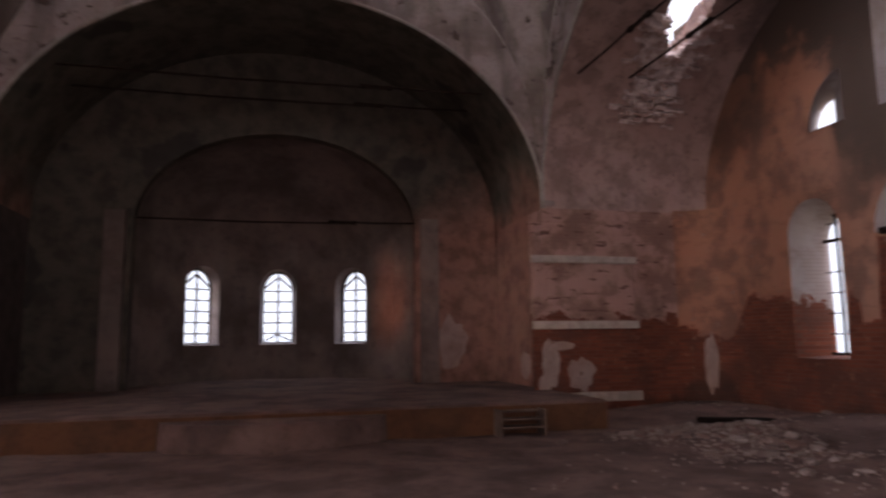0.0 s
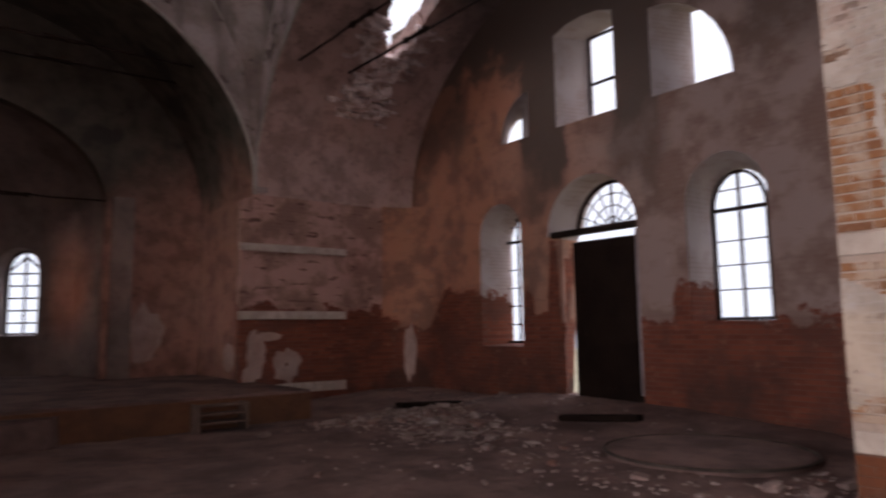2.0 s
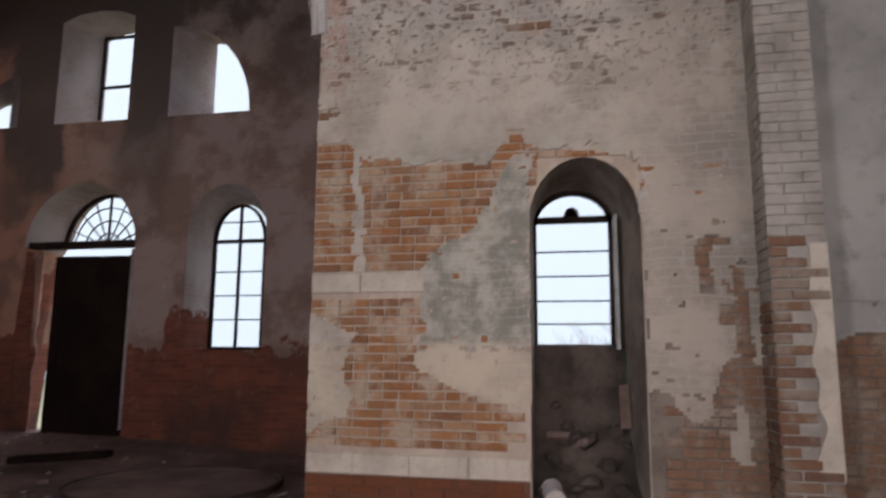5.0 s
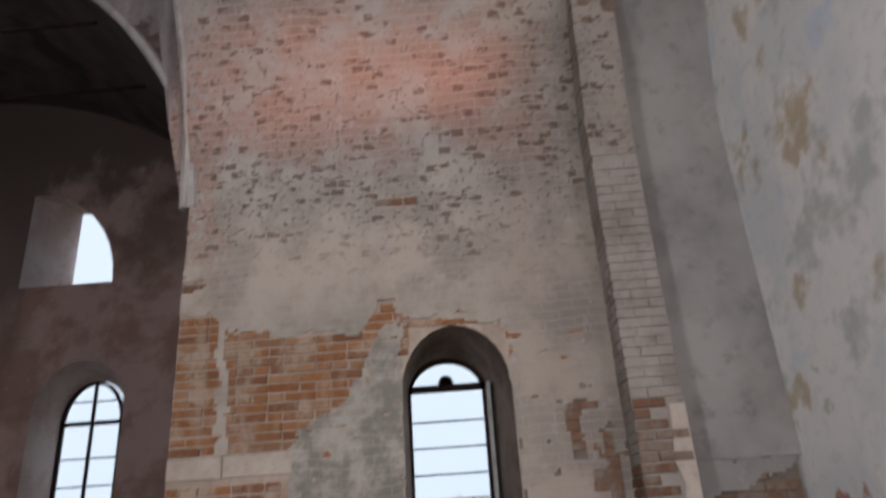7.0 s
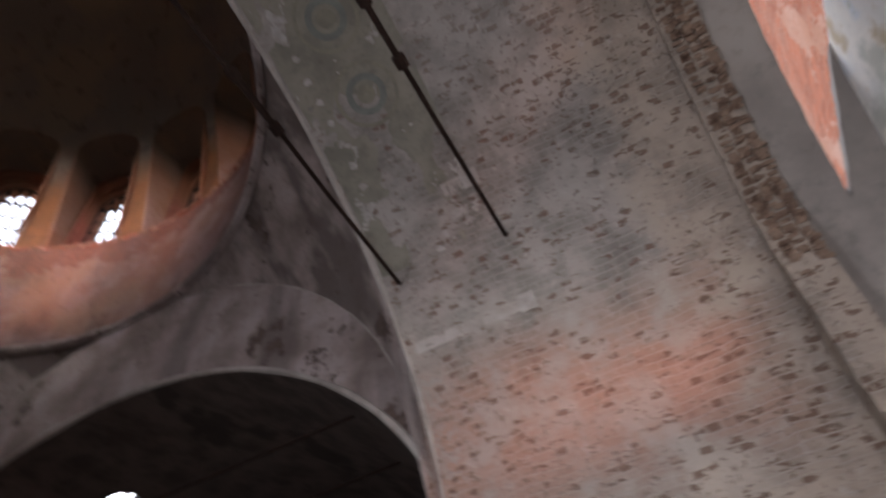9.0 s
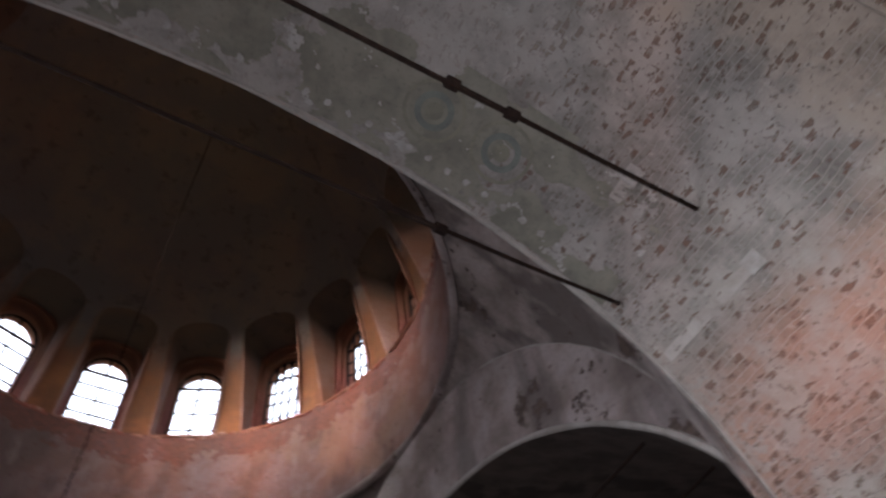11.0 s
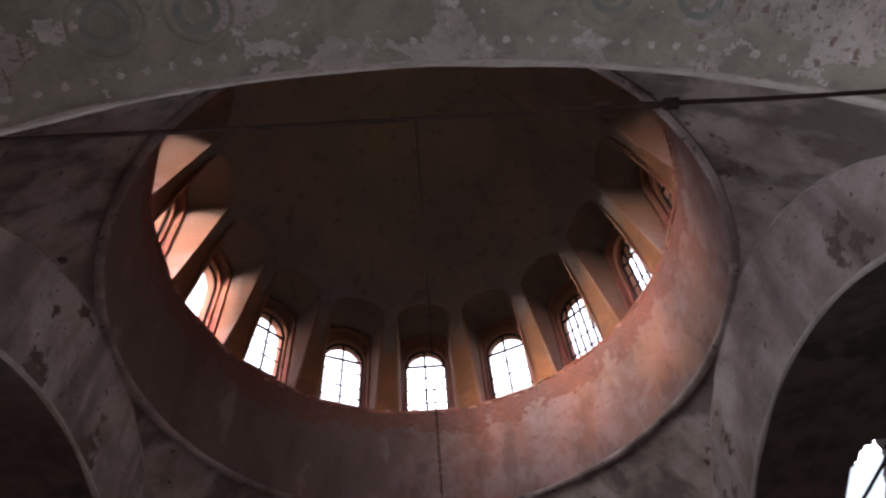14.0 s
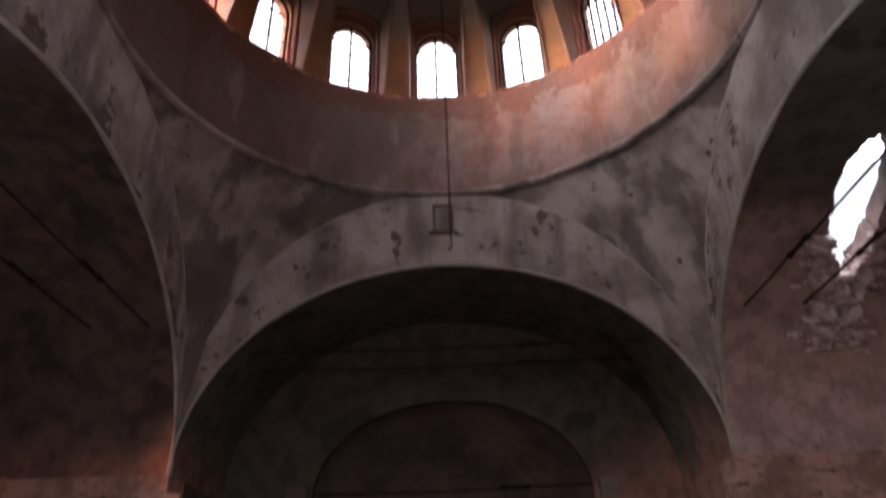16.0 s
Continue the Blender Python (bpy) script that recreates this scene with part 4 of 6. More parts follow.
structure(pierced("wall_beyond", facing((0, -11.52, 0), (1, 0, 0), (0, -1, 0)), rect(2.7, 9.0, -0.5, 16.0), [], 0.8, M["bare"]), "bare orange brick wall open to the sky")

# unseen screen, added to keep low sun out of the west opening
structure(pierced("sun_screen_west", facing((0, -14.2, 0), (1, 0, 0), (0, -1, 0)), rect(-14, 9, -0.9, 6.9), [], 0.6, M["bare"]), "added brick wall out of view, keeping the sun off the west opening")
# another unseen screen; its low end lets sun reach one north window
ob = structure(pierced("sun_screen_north", facing((0, 0, 0), (0.571, -0.821, 0), (-0.821, -0.571, 0)), [(-14, -0.9), (5.6, -0.9), (5.6, 13.5), (-6.9, 13.5), (-6.9, 8.5), (-14, 8.5)], [], 0.6, M["bare"]), "added brick wall out of view, keeping the sun off the north windows")
ob.location = (-19.5, -13.6, 0)

# ---- raised chancel floor, its round front, and steps ----
structure(sheet("chancel_floor", 40, 40, lambda u, v: (-5.6 + 11.2 * u, 2.95 + 12 * v, 0.5 + 0.02 * noise.noise(Vector((u * 20, v * 20, 3)))), lambda u, v: (0, 0, -1), 0.6, M["floor"]), "raised dirt-covered chancel floor", "platform")
bm = bmesh.new()
box(bm, -5.6, 5.6, 2.9, 2.946, -0.15, 0.46, 0.012)
structure(part("platform_front", bm, M["ochre"]), "ochre painted front of the raised floor", "platform")
bm = bmesh.new()
ring = [(1.75 * math.cos(radians(180 + 180 * i / 28)) - 0.05, 2.9 + 0.85 * math.sin(radians(180 + 180 * i / 28))) for i in range(29)]
lo, hi = [bm.verts.new((x, y, -0.15)) for x, y in ring], [bm.verts.new((x * 0.98, y + 0.02, 0.4)) for x, y in ring]
for i in range(28):
    bm.faces.new((lo[i], lo[i + 1], hi[i + 1], hi[i]))
bm.faces.new(hi)
bm.faces.new(list(reversed(lo)))
structure(part("ambo", bm, M["floor"]), "rounded pinkish plastered step before the chancel", "platform")

steps = thing("wooden_steps", "three worn wooden steps against the platform", "steps")
for k in range(3):
    bm = bmesh.new()
    box(bm, 3.52, 4.28, 2.62 + 0.09 * k - 0.09, 2.86, 0.115 + 0.125 * k, 0.15 + 0.125 * k, 0.006)
    part("tread", bm, M["wood"], steps)
for x in (3.5, 4.26):
    bm = bmesh.new()
    box(bm, x, x + 0.04, 2.5, 2.88, -0.05, 0.42, 0.006)
    part("stringer", bm, M["wood"], steps)


# ---- pilasters ----
for s, side in ((1, "south"), (-1, "north")):
    bm = bmesh.new()
    box(bm, min(s * 5.3, s * 7.72), max(s * 5.3, s * 7.72), B - 0.1, B - 0.003, -0.3, SPRING - 0.35, 0.02)
    structure(part("pilaster_" + side, bm, M["cross"]), "shallow brick pilaster with flaking pink limewash", "pilaster")
RIB = (-9.5, -9.88)               # the pier and rib between the nave and its west end
RIB_OUT = 0.37                    # how far they stand out


def rib_out(z):
    """Above the springing the rib is broken away, down to a stump."""
    f = min(1.0, max(0.0, (z - 5.3) / 1.5))
    return RIB_OUT - (RIB_OUT - 0.07) * f * f * (3 - 2 * f)


bm = bmesh.new()
box(bm, B - RIB_OUT + 0.012, B + 0.0, RIB[1], RIB[0] - 0.012, -0.3, SPRING + 0.002)
pilaster = structure(part("pilaster_nave", bm, M["limed_brick"]), "bare brick pier with limewash and plaster left on it", "pilaster")
vs, fs = [], []
N_RIB = 120
for i in range(N_RIB + 1):
    a = math.pi * i / N_RIB
    p = Vector((-B * math.cos(a), 0, SPRING + RISE * math.sin(a)))
    n = -Vector((-math.cos(a) / B, 0, math.sin(a) / RISE)).normalized()
    o = rib_out(p.z) + 0.03 * noise.noise(Vector((i * 0.6, 1, 0))) * (p.z > 5.2)
    for d, y in ((-0.1, RIB[0]), (o, RIB[0] + 0.02 * noise.noise(Vector((i * 0.5, 5, 0)))), (o, RIB[1]), (-0.1, RIB[1])):
        q = p + n * d
        vs.append((q.x, y, q.z))
    if i:
        fs += [[(i - 1) * 4 + j, (i - 1) * 4 + (j + 1) % 4, i * 4 + (j + 1) % 4, i * 4 + j] for j in range(4)]
fs += [[0, 1, 2, 3], [N_RIB * 4 + 3, N_RIB * 4 + 2, N_RIB * 4 + 1, N_RIB * 4]]
structure(mesh_object("vault_rib_broken", vs, fs, M["vault"]), "broken stump of the rib across the vault", "rib")


def rib_at(u, v):
    """The half circle of the rib, with a straight leg under each end."""
    a = math.pi * min(1.0, max(0.0, (u - 0.13) / 0.74))
    drop = max(0.0, 0.13 - u, u - 0.87) / 0.13 * 2.5
    width = 0.46 + 0.02 * noise.noise(Vector((u * 90, 0, 0)))
    return (-(B - 0.035) * math.cos(a), -9.86 - width * v, SPRING - drop + (RISE - 0.035) * math.sin(a))


structure(sheet("vault_rib", 146, 6, rib_at, lambda u, v: (-math.cos(math.pi * min(1.0, max(0.0, (u - 0.13) / 0.74))), 0, math.sin(math.pi * min(1.0, max(0.0, (u - 0.13) / 0.74)))), 0.3, M["smooth"]), "grey plastered rib closing the vault", "rib")


def remnant_at(u, v, s):
    """What is left of the vault between the rib and the west wall; its broken edge climbs towards the wall."""
    top = 6.3 + 1.12 * v + 0.05 * noise.noise(Vector((v * 9, 2, 0)))
    a = max(0.0, (u - 0.4) / 0.6) * math.asin((top - SPRING) / (RISE - 0.035))
    drop = max(0.0, 0.4 - u) / 0.4 * 2.5
    return (s * (B - 0.036) * math.cos(a), -10.31 - 0.47 * v, SPRING - drop + (RISE - 0.036) * math.sin(a))


for s in (1, -1):
    structure(sheet("vault_remnant", 60, 12, lambda u, v, s=s: remnant_at(u, v, s), lambda u, v, s=s: (s, 0, 0.3), 0.26, M["smooth"]), "broken remnant of the vault beside the west wall", "vault")

# ---- stone bands ----
def band(m, length, height, depth, blocks, label, seed, material="stone"):
    """A string course of several stones, running along the frame's first axis."""
    rnd = random.Random(seed)
    ob = thing("stone_band", label, "string course", m, "stone bands", "structure")
    cuts = [0] + sorted((k + rnd.uniform(-0.2, 0.2)) * length / blocks for k in range(1, blocks)) + [length]
    for a, b in zip(cuts, cuts[1:]):
        bm = bmesh.new()
        box(bm, a + 0.002, b - 0.002, 0, height + rnd.uniform(-0.006, 0.006), -depth + rnd.uniform(-0.006, 0.006), 0.02, 0.008)
        part("stone", bm, M[material], ob)


for z, h in ((0.22, 0.2), (1.78, 0.17), (3.22, 0.16)):
    band(facing((5.26, B - 0.1, z), (1, 0, 0), (0, 1, 0)), 2.52, h, 0.06, 3, "pale stone band on the brick wall", int(z * 10))
band(facing((B, -7.765, 0.57), (0, 1, 0), (1, 0, 0)), 1.875, 0.165, 0.014, 4, "pale limewashed band along the brick wall", 5, "limed")
band(facing((B, -6.9, 2.06), (0, 1, 0), (1, 0, 0)), 1.01, 0.17, 0.014, 2, "pale limewashed band along the brick wall", 6, "limed")


# ---- iron window grilles ----
def bar(bm, a, b, w, d):
    """A flat bar from a to b (across, up), w wide and d deep."""
    a, b = Vector(a), Vector(b)
    n = Vector((-(b - a).y, (b - a).x)).normalized() * w / 2
    vs = [bm.verts.new((p.x, p.y, z)) for z in (-d / 2, d / 2) for p in (a + n, b + n, b - n, a - n)]
    for f in ((0, 1, 2, 3), (7, 6, 5, 4), (0, 4, 5, 1), (1, 5, 6, 2), (2, 6, 7, 3), (3, 7, 4, 0)):
        bm.faces.new([vs[i] for i in f])


def window(name, label, m, w, z0, spring, crown, mull=(0.0,), rows=(), transom=None, bow=0, group="", thin=0.022):
    """An arched iron window of half width w: frame, mullions, glazing bars, and a bow of iron in its head."""
    ob = thing(name, label, "window", m, group, "structure")
    bm = bmesh.new()
    pts = arched(-w, w, z0, spring, crown, 12)
    for i in range(len(pts)):
        bar(bm, pts[i], pts[(i + 1) % len(pts)], 0.05, 0.05)
    part("window_frame", bm, M["iron"], ob)
    for x in mull:
        bm = bmesh.new()
        top = spring + (crown - spring) * math.sqrt(max(0, 1 - (x / w) ** 2))
        bar(bm, (x, z0), (x, top), max(0.05, thin * 1.4), 0.03)
        part("mullion", bm, M["iron"], ob)
    for z in rows:
        h = half_width(w, spring, crown, z)
        bm = bmesh.new()
        bar(bm, (-h, z), (h, z), thin, 0.015)
        part("glazing_bar", bm, M["iron"], ob)
    if transom:
        h = half_width(w, spring, crown, transom)
        bm = bmesh.new()
        bar(bm, (-h - 0.03, transom), (h + 0.03, transom), 0.06, 0.05)
        part("transom", bm, M["iron"], ob)
    for k in range(bow):
        bm = bmesh.new()
        c = transom or spring
        rr = (crown - c) * (0.35 + 0.3 * k)
        for i in range(10):
            a0, a1 = math.pi * i / 10, math.pi * (i + 1) / 10
            bar(bm, (rr * math.cos(a0), c + rr * math.sin(a0)), (rr * math.cos(a1), c + rr * math.sin(a1)), 0.014, 0.014)
        part("tracery", bm, M["iron"], ob)
    return ob


S_ROWS = (2.1, 2.5, 2.9, 3.75)
window("window_1", "tall arched iron window with thin glazing bars", facing((SOUTH + 0.75, -2.51, 0), (0, 1, 0), (1, 0, 0)), 0.46, 1.63, 3.42, 4.04, (0.0,), S_ROWS, 3.42)
window("window_2", "tall arched iron window with thin glazing bars", facing((SOUTH + 0.75, 2.48, 0), (0, 1, 0), (1, 0, 0)), 0.53, 1.22, 3.4, 3.98, (-0.2, 0.15), (1.6, 2.0, 2.4, 2.8, 3.75), 3.42)
window("window_3", "small arched iron window above a rubble-filled niche", facing((B + 0.85, -8.1, 0), (0, 1, 0), (1, 0, 0)), 0.355, 1.62, 2.75, 3.06, (), (1.83, 2.04, 2.27, 2.5), 2.8, 0, "", 0.014)
ob = bpy.data.objects["window_3"]
bm = bmesh.new()
for i in range(8):
    bar(bm, (0, 2.83), (0.07 * math.cos(math.pi * i / 7), 2.83 + 0.09 * math.sin(math.pi * i / 7)), 0.035, 0.02)
part("finial", bm, M["iron"], ob)
bm = bmesh.new()
box(bm, -0.4, -0.365, 1.6, 2.78, -0.32, -0.02, 0.004)
part("casement", bm, M["pale"], ob, "weathered pale casement turned inwards")
for k, m in enumerate(apse_windows):
    window("window_%d" % (k + 4), "arched iron window in the sooty apse wall", m @ Matrix.Translation((0, 0, 0.36)), 0.445, 1.55, 3.09, 3.68, (0.0,), (1.83, 2.15, 2.47, 2.79, 3.11), None, 0, "", 0.04)
# pointed iron heads of the apse windows, and the rosette at the foot of the middle one
for k, m in enumerate(apse_windows):
    bm = bmesh.new()
    bar(bm, (-0.44, 3.17), (0, 3.55), 0.05, 0.03)
    bar(bm, (0.44, 3.17), (0, 3.55), 0.05, 0.03)
    if k == 1:
        bar(bm, (-0.4, 1.6), (0, 1.8), 0.04, 0.03)
        bar(bm, (0.4, 1.6), (0, 1.8), 0.04, 0.03)
    ob = part("window_brace", bm, M["iron"])
    ob.parent = bpy.data.objects["window_%d" % (k + 4)]
    ob.matrix_parent_inverse = Matrix.Identity(4)
    ob.location = (0, 0, 0.02)

for k in range(N_WIN):
    r, t = drum_axes(k)
    rnd = random.Random(k)
    open_frame = k in (12, 13)          # two have lost their glazing bars
    rows = [] if open_frame else [z + rnd.uniform(-0.05, 0.05) for z in (14.85, 15.35, 15.85)]
    mull = () if open_frame else (-0.33, -0.12, 0.1, 0.32) if k in (2, 3) else (rnd.uniform(-0.05, 0.08),)
    window("drum_window", "arched iron window in the dome's drum" if not open_frame else "arched iron window frame without glazing bars", facing(r * (SPLAY + 0.35), t, r), 0.575, SILL + 0.08, 16.3, 16.95, mull, rows, None if open_frame else 16.32, 0, "drum windows", 0.05)

# the iron crossbar of the upper middle window
ob = thing("window_7", "iron bars of the rectangular upper window", "window", facing((SOUTH + 0.74, -0.12, 0), (0, 1, 0), (1, 0, 0)), "", "structure")
for a, b, w in (((-0.58, 6.36), (0.58, 6.36), 0.05), ((-0.56, 5.75), (-0.56, 7.35), 0.05), ((0.56, 5.75), (0.56, 7.35), 0.05), ((-0.57, 7.33), (0.57, 7.33), 0.05)):
    bm = bmesh.new()
    bar(bm, a, b, w, 0.04)
    part("glazing_bar", bm, M["iron"], ob)

# ---- the south door, its lintel and fanlight ----
door = thing("iron_door", "tall dark sheet-iron door standing ajar in its opening", "door", pose(SOUTH + 0.16, -1.2, 0.26, 0, 0, 3.0))
bm = bmesh.new()
box(bm, 0, 0.045, 0, 1.68, -0.14, 2.87, 0.01)
leaf = part("leaf", bm, M["door"], door)
for z in (0.1, 0.95, 1.8, 2.7):
    bm = bmesh.new()
    box(bm, -0.012, 0.0, 0.03, 1.57, z, z + 0.07, 0.004)
    part("strap", bm, M["door"], leaf)
for y in (0.02, 0.78, 1.5):
    bm = bmesh.new()
    box(bm, -0.01, 0.0, y, y + 0.06, 0.03, 2.84, 0.003)
    part("stile", bm, M["door"], leaf)
bm = bmesh.new()
box(bm, -0.05, -0.01, 1.38, 1.42, 1.1, 1.28, 0.008)
part("handle", bm, M["iron"], leaf)
bm = bmesh.new()
box(bm, SOUTH + 0.05, SOUTH + 0.25, -1.14, 1.04, 3.27, 3.38, 0.015)
tagged(part("lintel_beam", bm, M["iron"]), "dark timber lintel beam over the iron door", "beam")
bm = bmesh.new()
n0 = [(-0.0 + 0.08 * noise.noise(Vector((z * 3, 0, 3))), z) for z in np.linspace(0.15, 3.22, 24)]
vs = [[bm.verts.new((x, y, z)) for x, y in ((SOUTH + 0.02, 1.05), (SOUTH + 0.02, 0.68 + d), (SOUTH + 0.16, 0.78 + d), (SOUTH + 0.16, 1.05))] for d, z in n0]
for a, c in zip(vs, vs[1:]):
    for i in range(4):
        bm.faces.new((a[i], a[(i + 1) % 4], c[(i + 1) % 4], c[i]))
bm.faces.new(vs[0])
bm.faces.new(vs[-1])
structure(part("door_jamb", bm, M["south"]), "ragged brick jamb beside the iron door", "jamb")
# pale strip put in for the lit edge of the opening
bm = bmesh.new()
box(bm, SOUTH + 0.02, SOUTH + 0.1, -1.046, -0.975, 0.35, 3.22, 0.012)
structure(part("lit_edge_strip", bm, M["reveal"]), "narrow pale strip standing for the lit edge of the door opening", "jamb")
fan = thing("fanlight", "semicircular iron fanlight above the door", "fanlight", facing((SOUTH + 0.7, 0, 0), (0, 1, 0), (1, 0, 0)))
bm = bmesh.new()
pts = arched(-0.88, 0.86, 3.36, 3.36, 4.3, 16)
for i in range(1, len(pts)):
    bar(bm, pts[i], pts[(i + 1) % len(pts)], 0.06, 0.05)
part("window_frame", bm, M["iron"], fan)
for k in range(1, 8):
    a = math.pi * k / 8
    bm = bmesh.new()
    bar(bm, (0, 3.38), (0.85 * math.cos(a), 3.36 + 0.92 * math.sin(a)), 0.05 if k == 4 else 0.022, 0.015)
    part("glazing_bar", bm, M["iron"], fan)
for rr in (0.25, 0.46, 0.68):
    bm = bmesh.new()
    for i in range(12):
        a0, a1 = math.pi * i / 12, math.pi * (i + 1) / 12
        bar(bm, (rr * math.cos(a0), 3.36 + rr * 1.06 * math.sin(a0)), (rr * math.cos(a1), 3.36 + rr * 1.06 * math.sin(a1)), 0.022, 0.015)
    part("tracery", bm, M["iron"], fan)


# ---- plaster patches left on the walls ----
def blotch(name, m, rx, ry, seed, material, hole=0.0):
    """A patch of plaster with an uneven edge, standing a finger's width off the wall."""
    n = 36
    bm = bmesh.new()
    rings = []
    for depth in (-0.02, 0.0):
        for f in (hole, 1.0):
            rings.append([bm.verts.new((f * rx * math.cos(2 * math.pi * i / n) * (1 + 0.45 * noise.noise(Vector((2 * math.cos(2 * math.pi * i / n), 2 * math.sin(2 * math.pi * i / n), seed + f)))), f * ry * math.sin(2 * math.pi * i / n) * (1 + 0.45 * noise.noise(Vector((2 * math.cos(2 * math.pi * i / n), 2 * math.sin(2 * math.pi * i / n), seed + 5 + f)))), depth)) for i in range(n)])
    for a, c in ((0, 1), (1, 3), (3, 2), (2, 0)):
        for i in range(n):
            j = (i + 1) % n
            bm.faces.new((rings[a][i], rings[a][j], rings[c][j], rings[c][i]))
    ob = structure(part(name, bm, material), "pale patch of plaster left on the brick", "plaster")
    ob.matrix_world = m


EAST_FACE = lambda x, z: facing((x, B - 0.103 - 0.006 * z, z), (1, 0, 0), (0, 1, 0))
blotch("plaster_patch", EAST_FACE(6.35, 0.82), 0.3, 0.36, 1, M["patch"], 0.12)
blotch("plaster_patch", EAST_FACE(5.65, 1.05), 0.2, 0.5, 2, M["patch"], 0.02)
blotch("plaster_patch", EAST_FACE(5.95, 1.42), 0.26, 0.1, 3, M["patch"], 0.02)
blotch("plaster_patch", EAST_FACE(5.5, 0.6), 0.14, 0.2, 7, M["patch"], 0.02)
blotch("plaster_patch", facing((SOUTH - 0.27, B - 0.26, 1.0), (0.7071, -0.7071, 0), (0.7071, 0.7071, 0)), 0.16, 0.62, 4, M["patch"], 0.02)
blotch("plaster_patch", facing((4.37, AY - 0.384, 1.5), (1, 0, 0), (0, 1, 0)), 0.4, 0.65, 5, M["patch"], 0.02)
blotch("plaster_patch", facing((B - 0.003, 6.9, 0.95), (0, 1, 0), (1, 0, 0)), 0.3, 0.3, 6, M["patch"], 0.02)

# ---- tie rods ----
def tube(bm, a, b, r, n=6):
    a, b = Vector(a), Vector(b)
    q = (b - a).to_track_quat("Z", "Y").to_matrix()
    rings = [[bm.verts.new(p + q @ Vector((r * math.cos(2 * math.pi * i / n), r * math.sin(2 * math.pi * i / n), 0))) for i in range(n)] for p in (a, b)]
    for i in range(n):
        bm.faces.new((rings[0][i], rings[0][(i + 1) % n], rings[1][(i + 1) % n], rings[1][i]))
    bm.faces.new(list(reversed(rings[0])))
    bm.faces.new(rings[1])


def tie_rod(a, b, r=0.024):
    """A wrought tie rod in two lengths, hooked together at a wedged joint."""
    a, b = Vector(a), Vector(b)
    ob = thing("tie_rod", "dark wrought-iron tie rod spanning the vault", "tie rod", None, "tie rods")
    way = (b - a).normalized()
    sag = Vector((0, 0, -0.03))
    joint = a + (b - a) * 0.72
    for p, q, up in ((a, joint + way * 0.35, 0.0), (joint - way * 0.35, b, 0.05)):
        bm = bmesh.new()
        mid = (p + q) / 2 + sag
        lift = Vector((0, 0, up))
        tube(bm, p + lift, mid + lift, r)
        tube(bm, mid + lift, q + lift, r)
        rod = part("rod", bm, M["iron"], ob)
    for d in (-0.3, 0.3):
        bm = bmesh.new()
        tube(bm, joint + way * (d - 0.06) + Vector((0, 0, 0.02)), joint + way * (d + 0.06) + Vector((0, 0, 0.02)), r * 2.4, 8)
        part("coupling", bm, M["iron"], rod)


for y in (-6.04, -7.31):
    tie_rod((-4.45, y, 7.1), (4.45, y, 7.1))
for x in (6.05, 7.25):
    tie_rod((x, -4.45, 7.1), (x, 4.45, 7.1))
    tie_rod((-x, -4.45, 7.1), (-x, 4.45, 7.1))
for y in (6.2, 7.4):
    tie_rod((-4.5, y, 7.15), (4.5, y, 7.15))
tie_rod((-3.5, 9.12, 4.58), (3.5, 9.12, 4.58))

# ---- hanging chain ----
chain = thing("hanging_chain", "long dark chain hanging from the dome", "chain")
vs, fs = [], []
z = 22.7
k = 0
while z > 6.25:
    for i in range(8):
        a = 2 * math.pi * i / 8
        for j in range(4):
            b = 2 * math.pi * j / 4
            rr = 0.017 + 0.006 * math.cos(b)
            d = (rr * math.cos(a), 0.006 * math.sin(b))
            vs.append((0.1 + (d[0] if k % 2 else d[1]), (d[1] if k % 2 else d[0]), z + 2.3 * rr * math.sin(a)))
    o = k * 32
    for i in range(8):
        for j in range(4):
            fs.append([o + i * 4 + j, o + i * 4 + (j + 1) % 4, o + ((i + 1) % 8) * 4 + (j + 1) % 4, o + ((i + 1) % 8) * 4 + j])
    z -= 0.066
    k += 1
mesh_object("chain", vs, fs, M["door"], chain)
bm = bmesh.new()
for i in range(7):
    a0, a1 = math.pi * 1.5 * i / 7, math.pi * 1.5 * (i + 1) / 7
    tube(bm, (0.1 + 0.025 * math.cos(a0) - 0.025, 0, 6.2 - 0.025 * math.sin(a0)), (0.1 + 0.025 * math.cos(a1) - 0.025, 0, 6.2 - 0.025 * math.sin(a1)), 0.008)
part("hook", bm, M["iron"], chain)

# ---- small framed niche over the east arch ----
icon = thing("icon_frame", "small dark empty icon frame on the arch", "frame", facing((0, B - 0.02, 0), (1, 0, 0), (0, 1, 0)))
bm = bmesh.new()
for a, b in (((-0.25, 9.85), (0.25, 9.85)), ((-0.25, 10.55), (0.25, 10.55)), ((-0.22, 9.85), (-0.22, 10.55)), ((0.22, 9.85), (0.22, 10.55))):
    bar(bm, a, b, 0.07, 0.06)
part("frame", bm, M["wood"], icon)
bm = bmesh.new()
box(bm, -0.19, 0.19, 9.88, 10.52, -0.005, 0.015)
part("panel", bm, M["arch"], icon)
bm = bmesh.new()
bar(bm, (-0.34, 9.8), (0.34, 9.8), 0.05, 0.12)
part("shelf", bm, M["wood"], icon)

# ---- round mound in the transept ----
bm = bmesh.new()
n = 40
rings = []
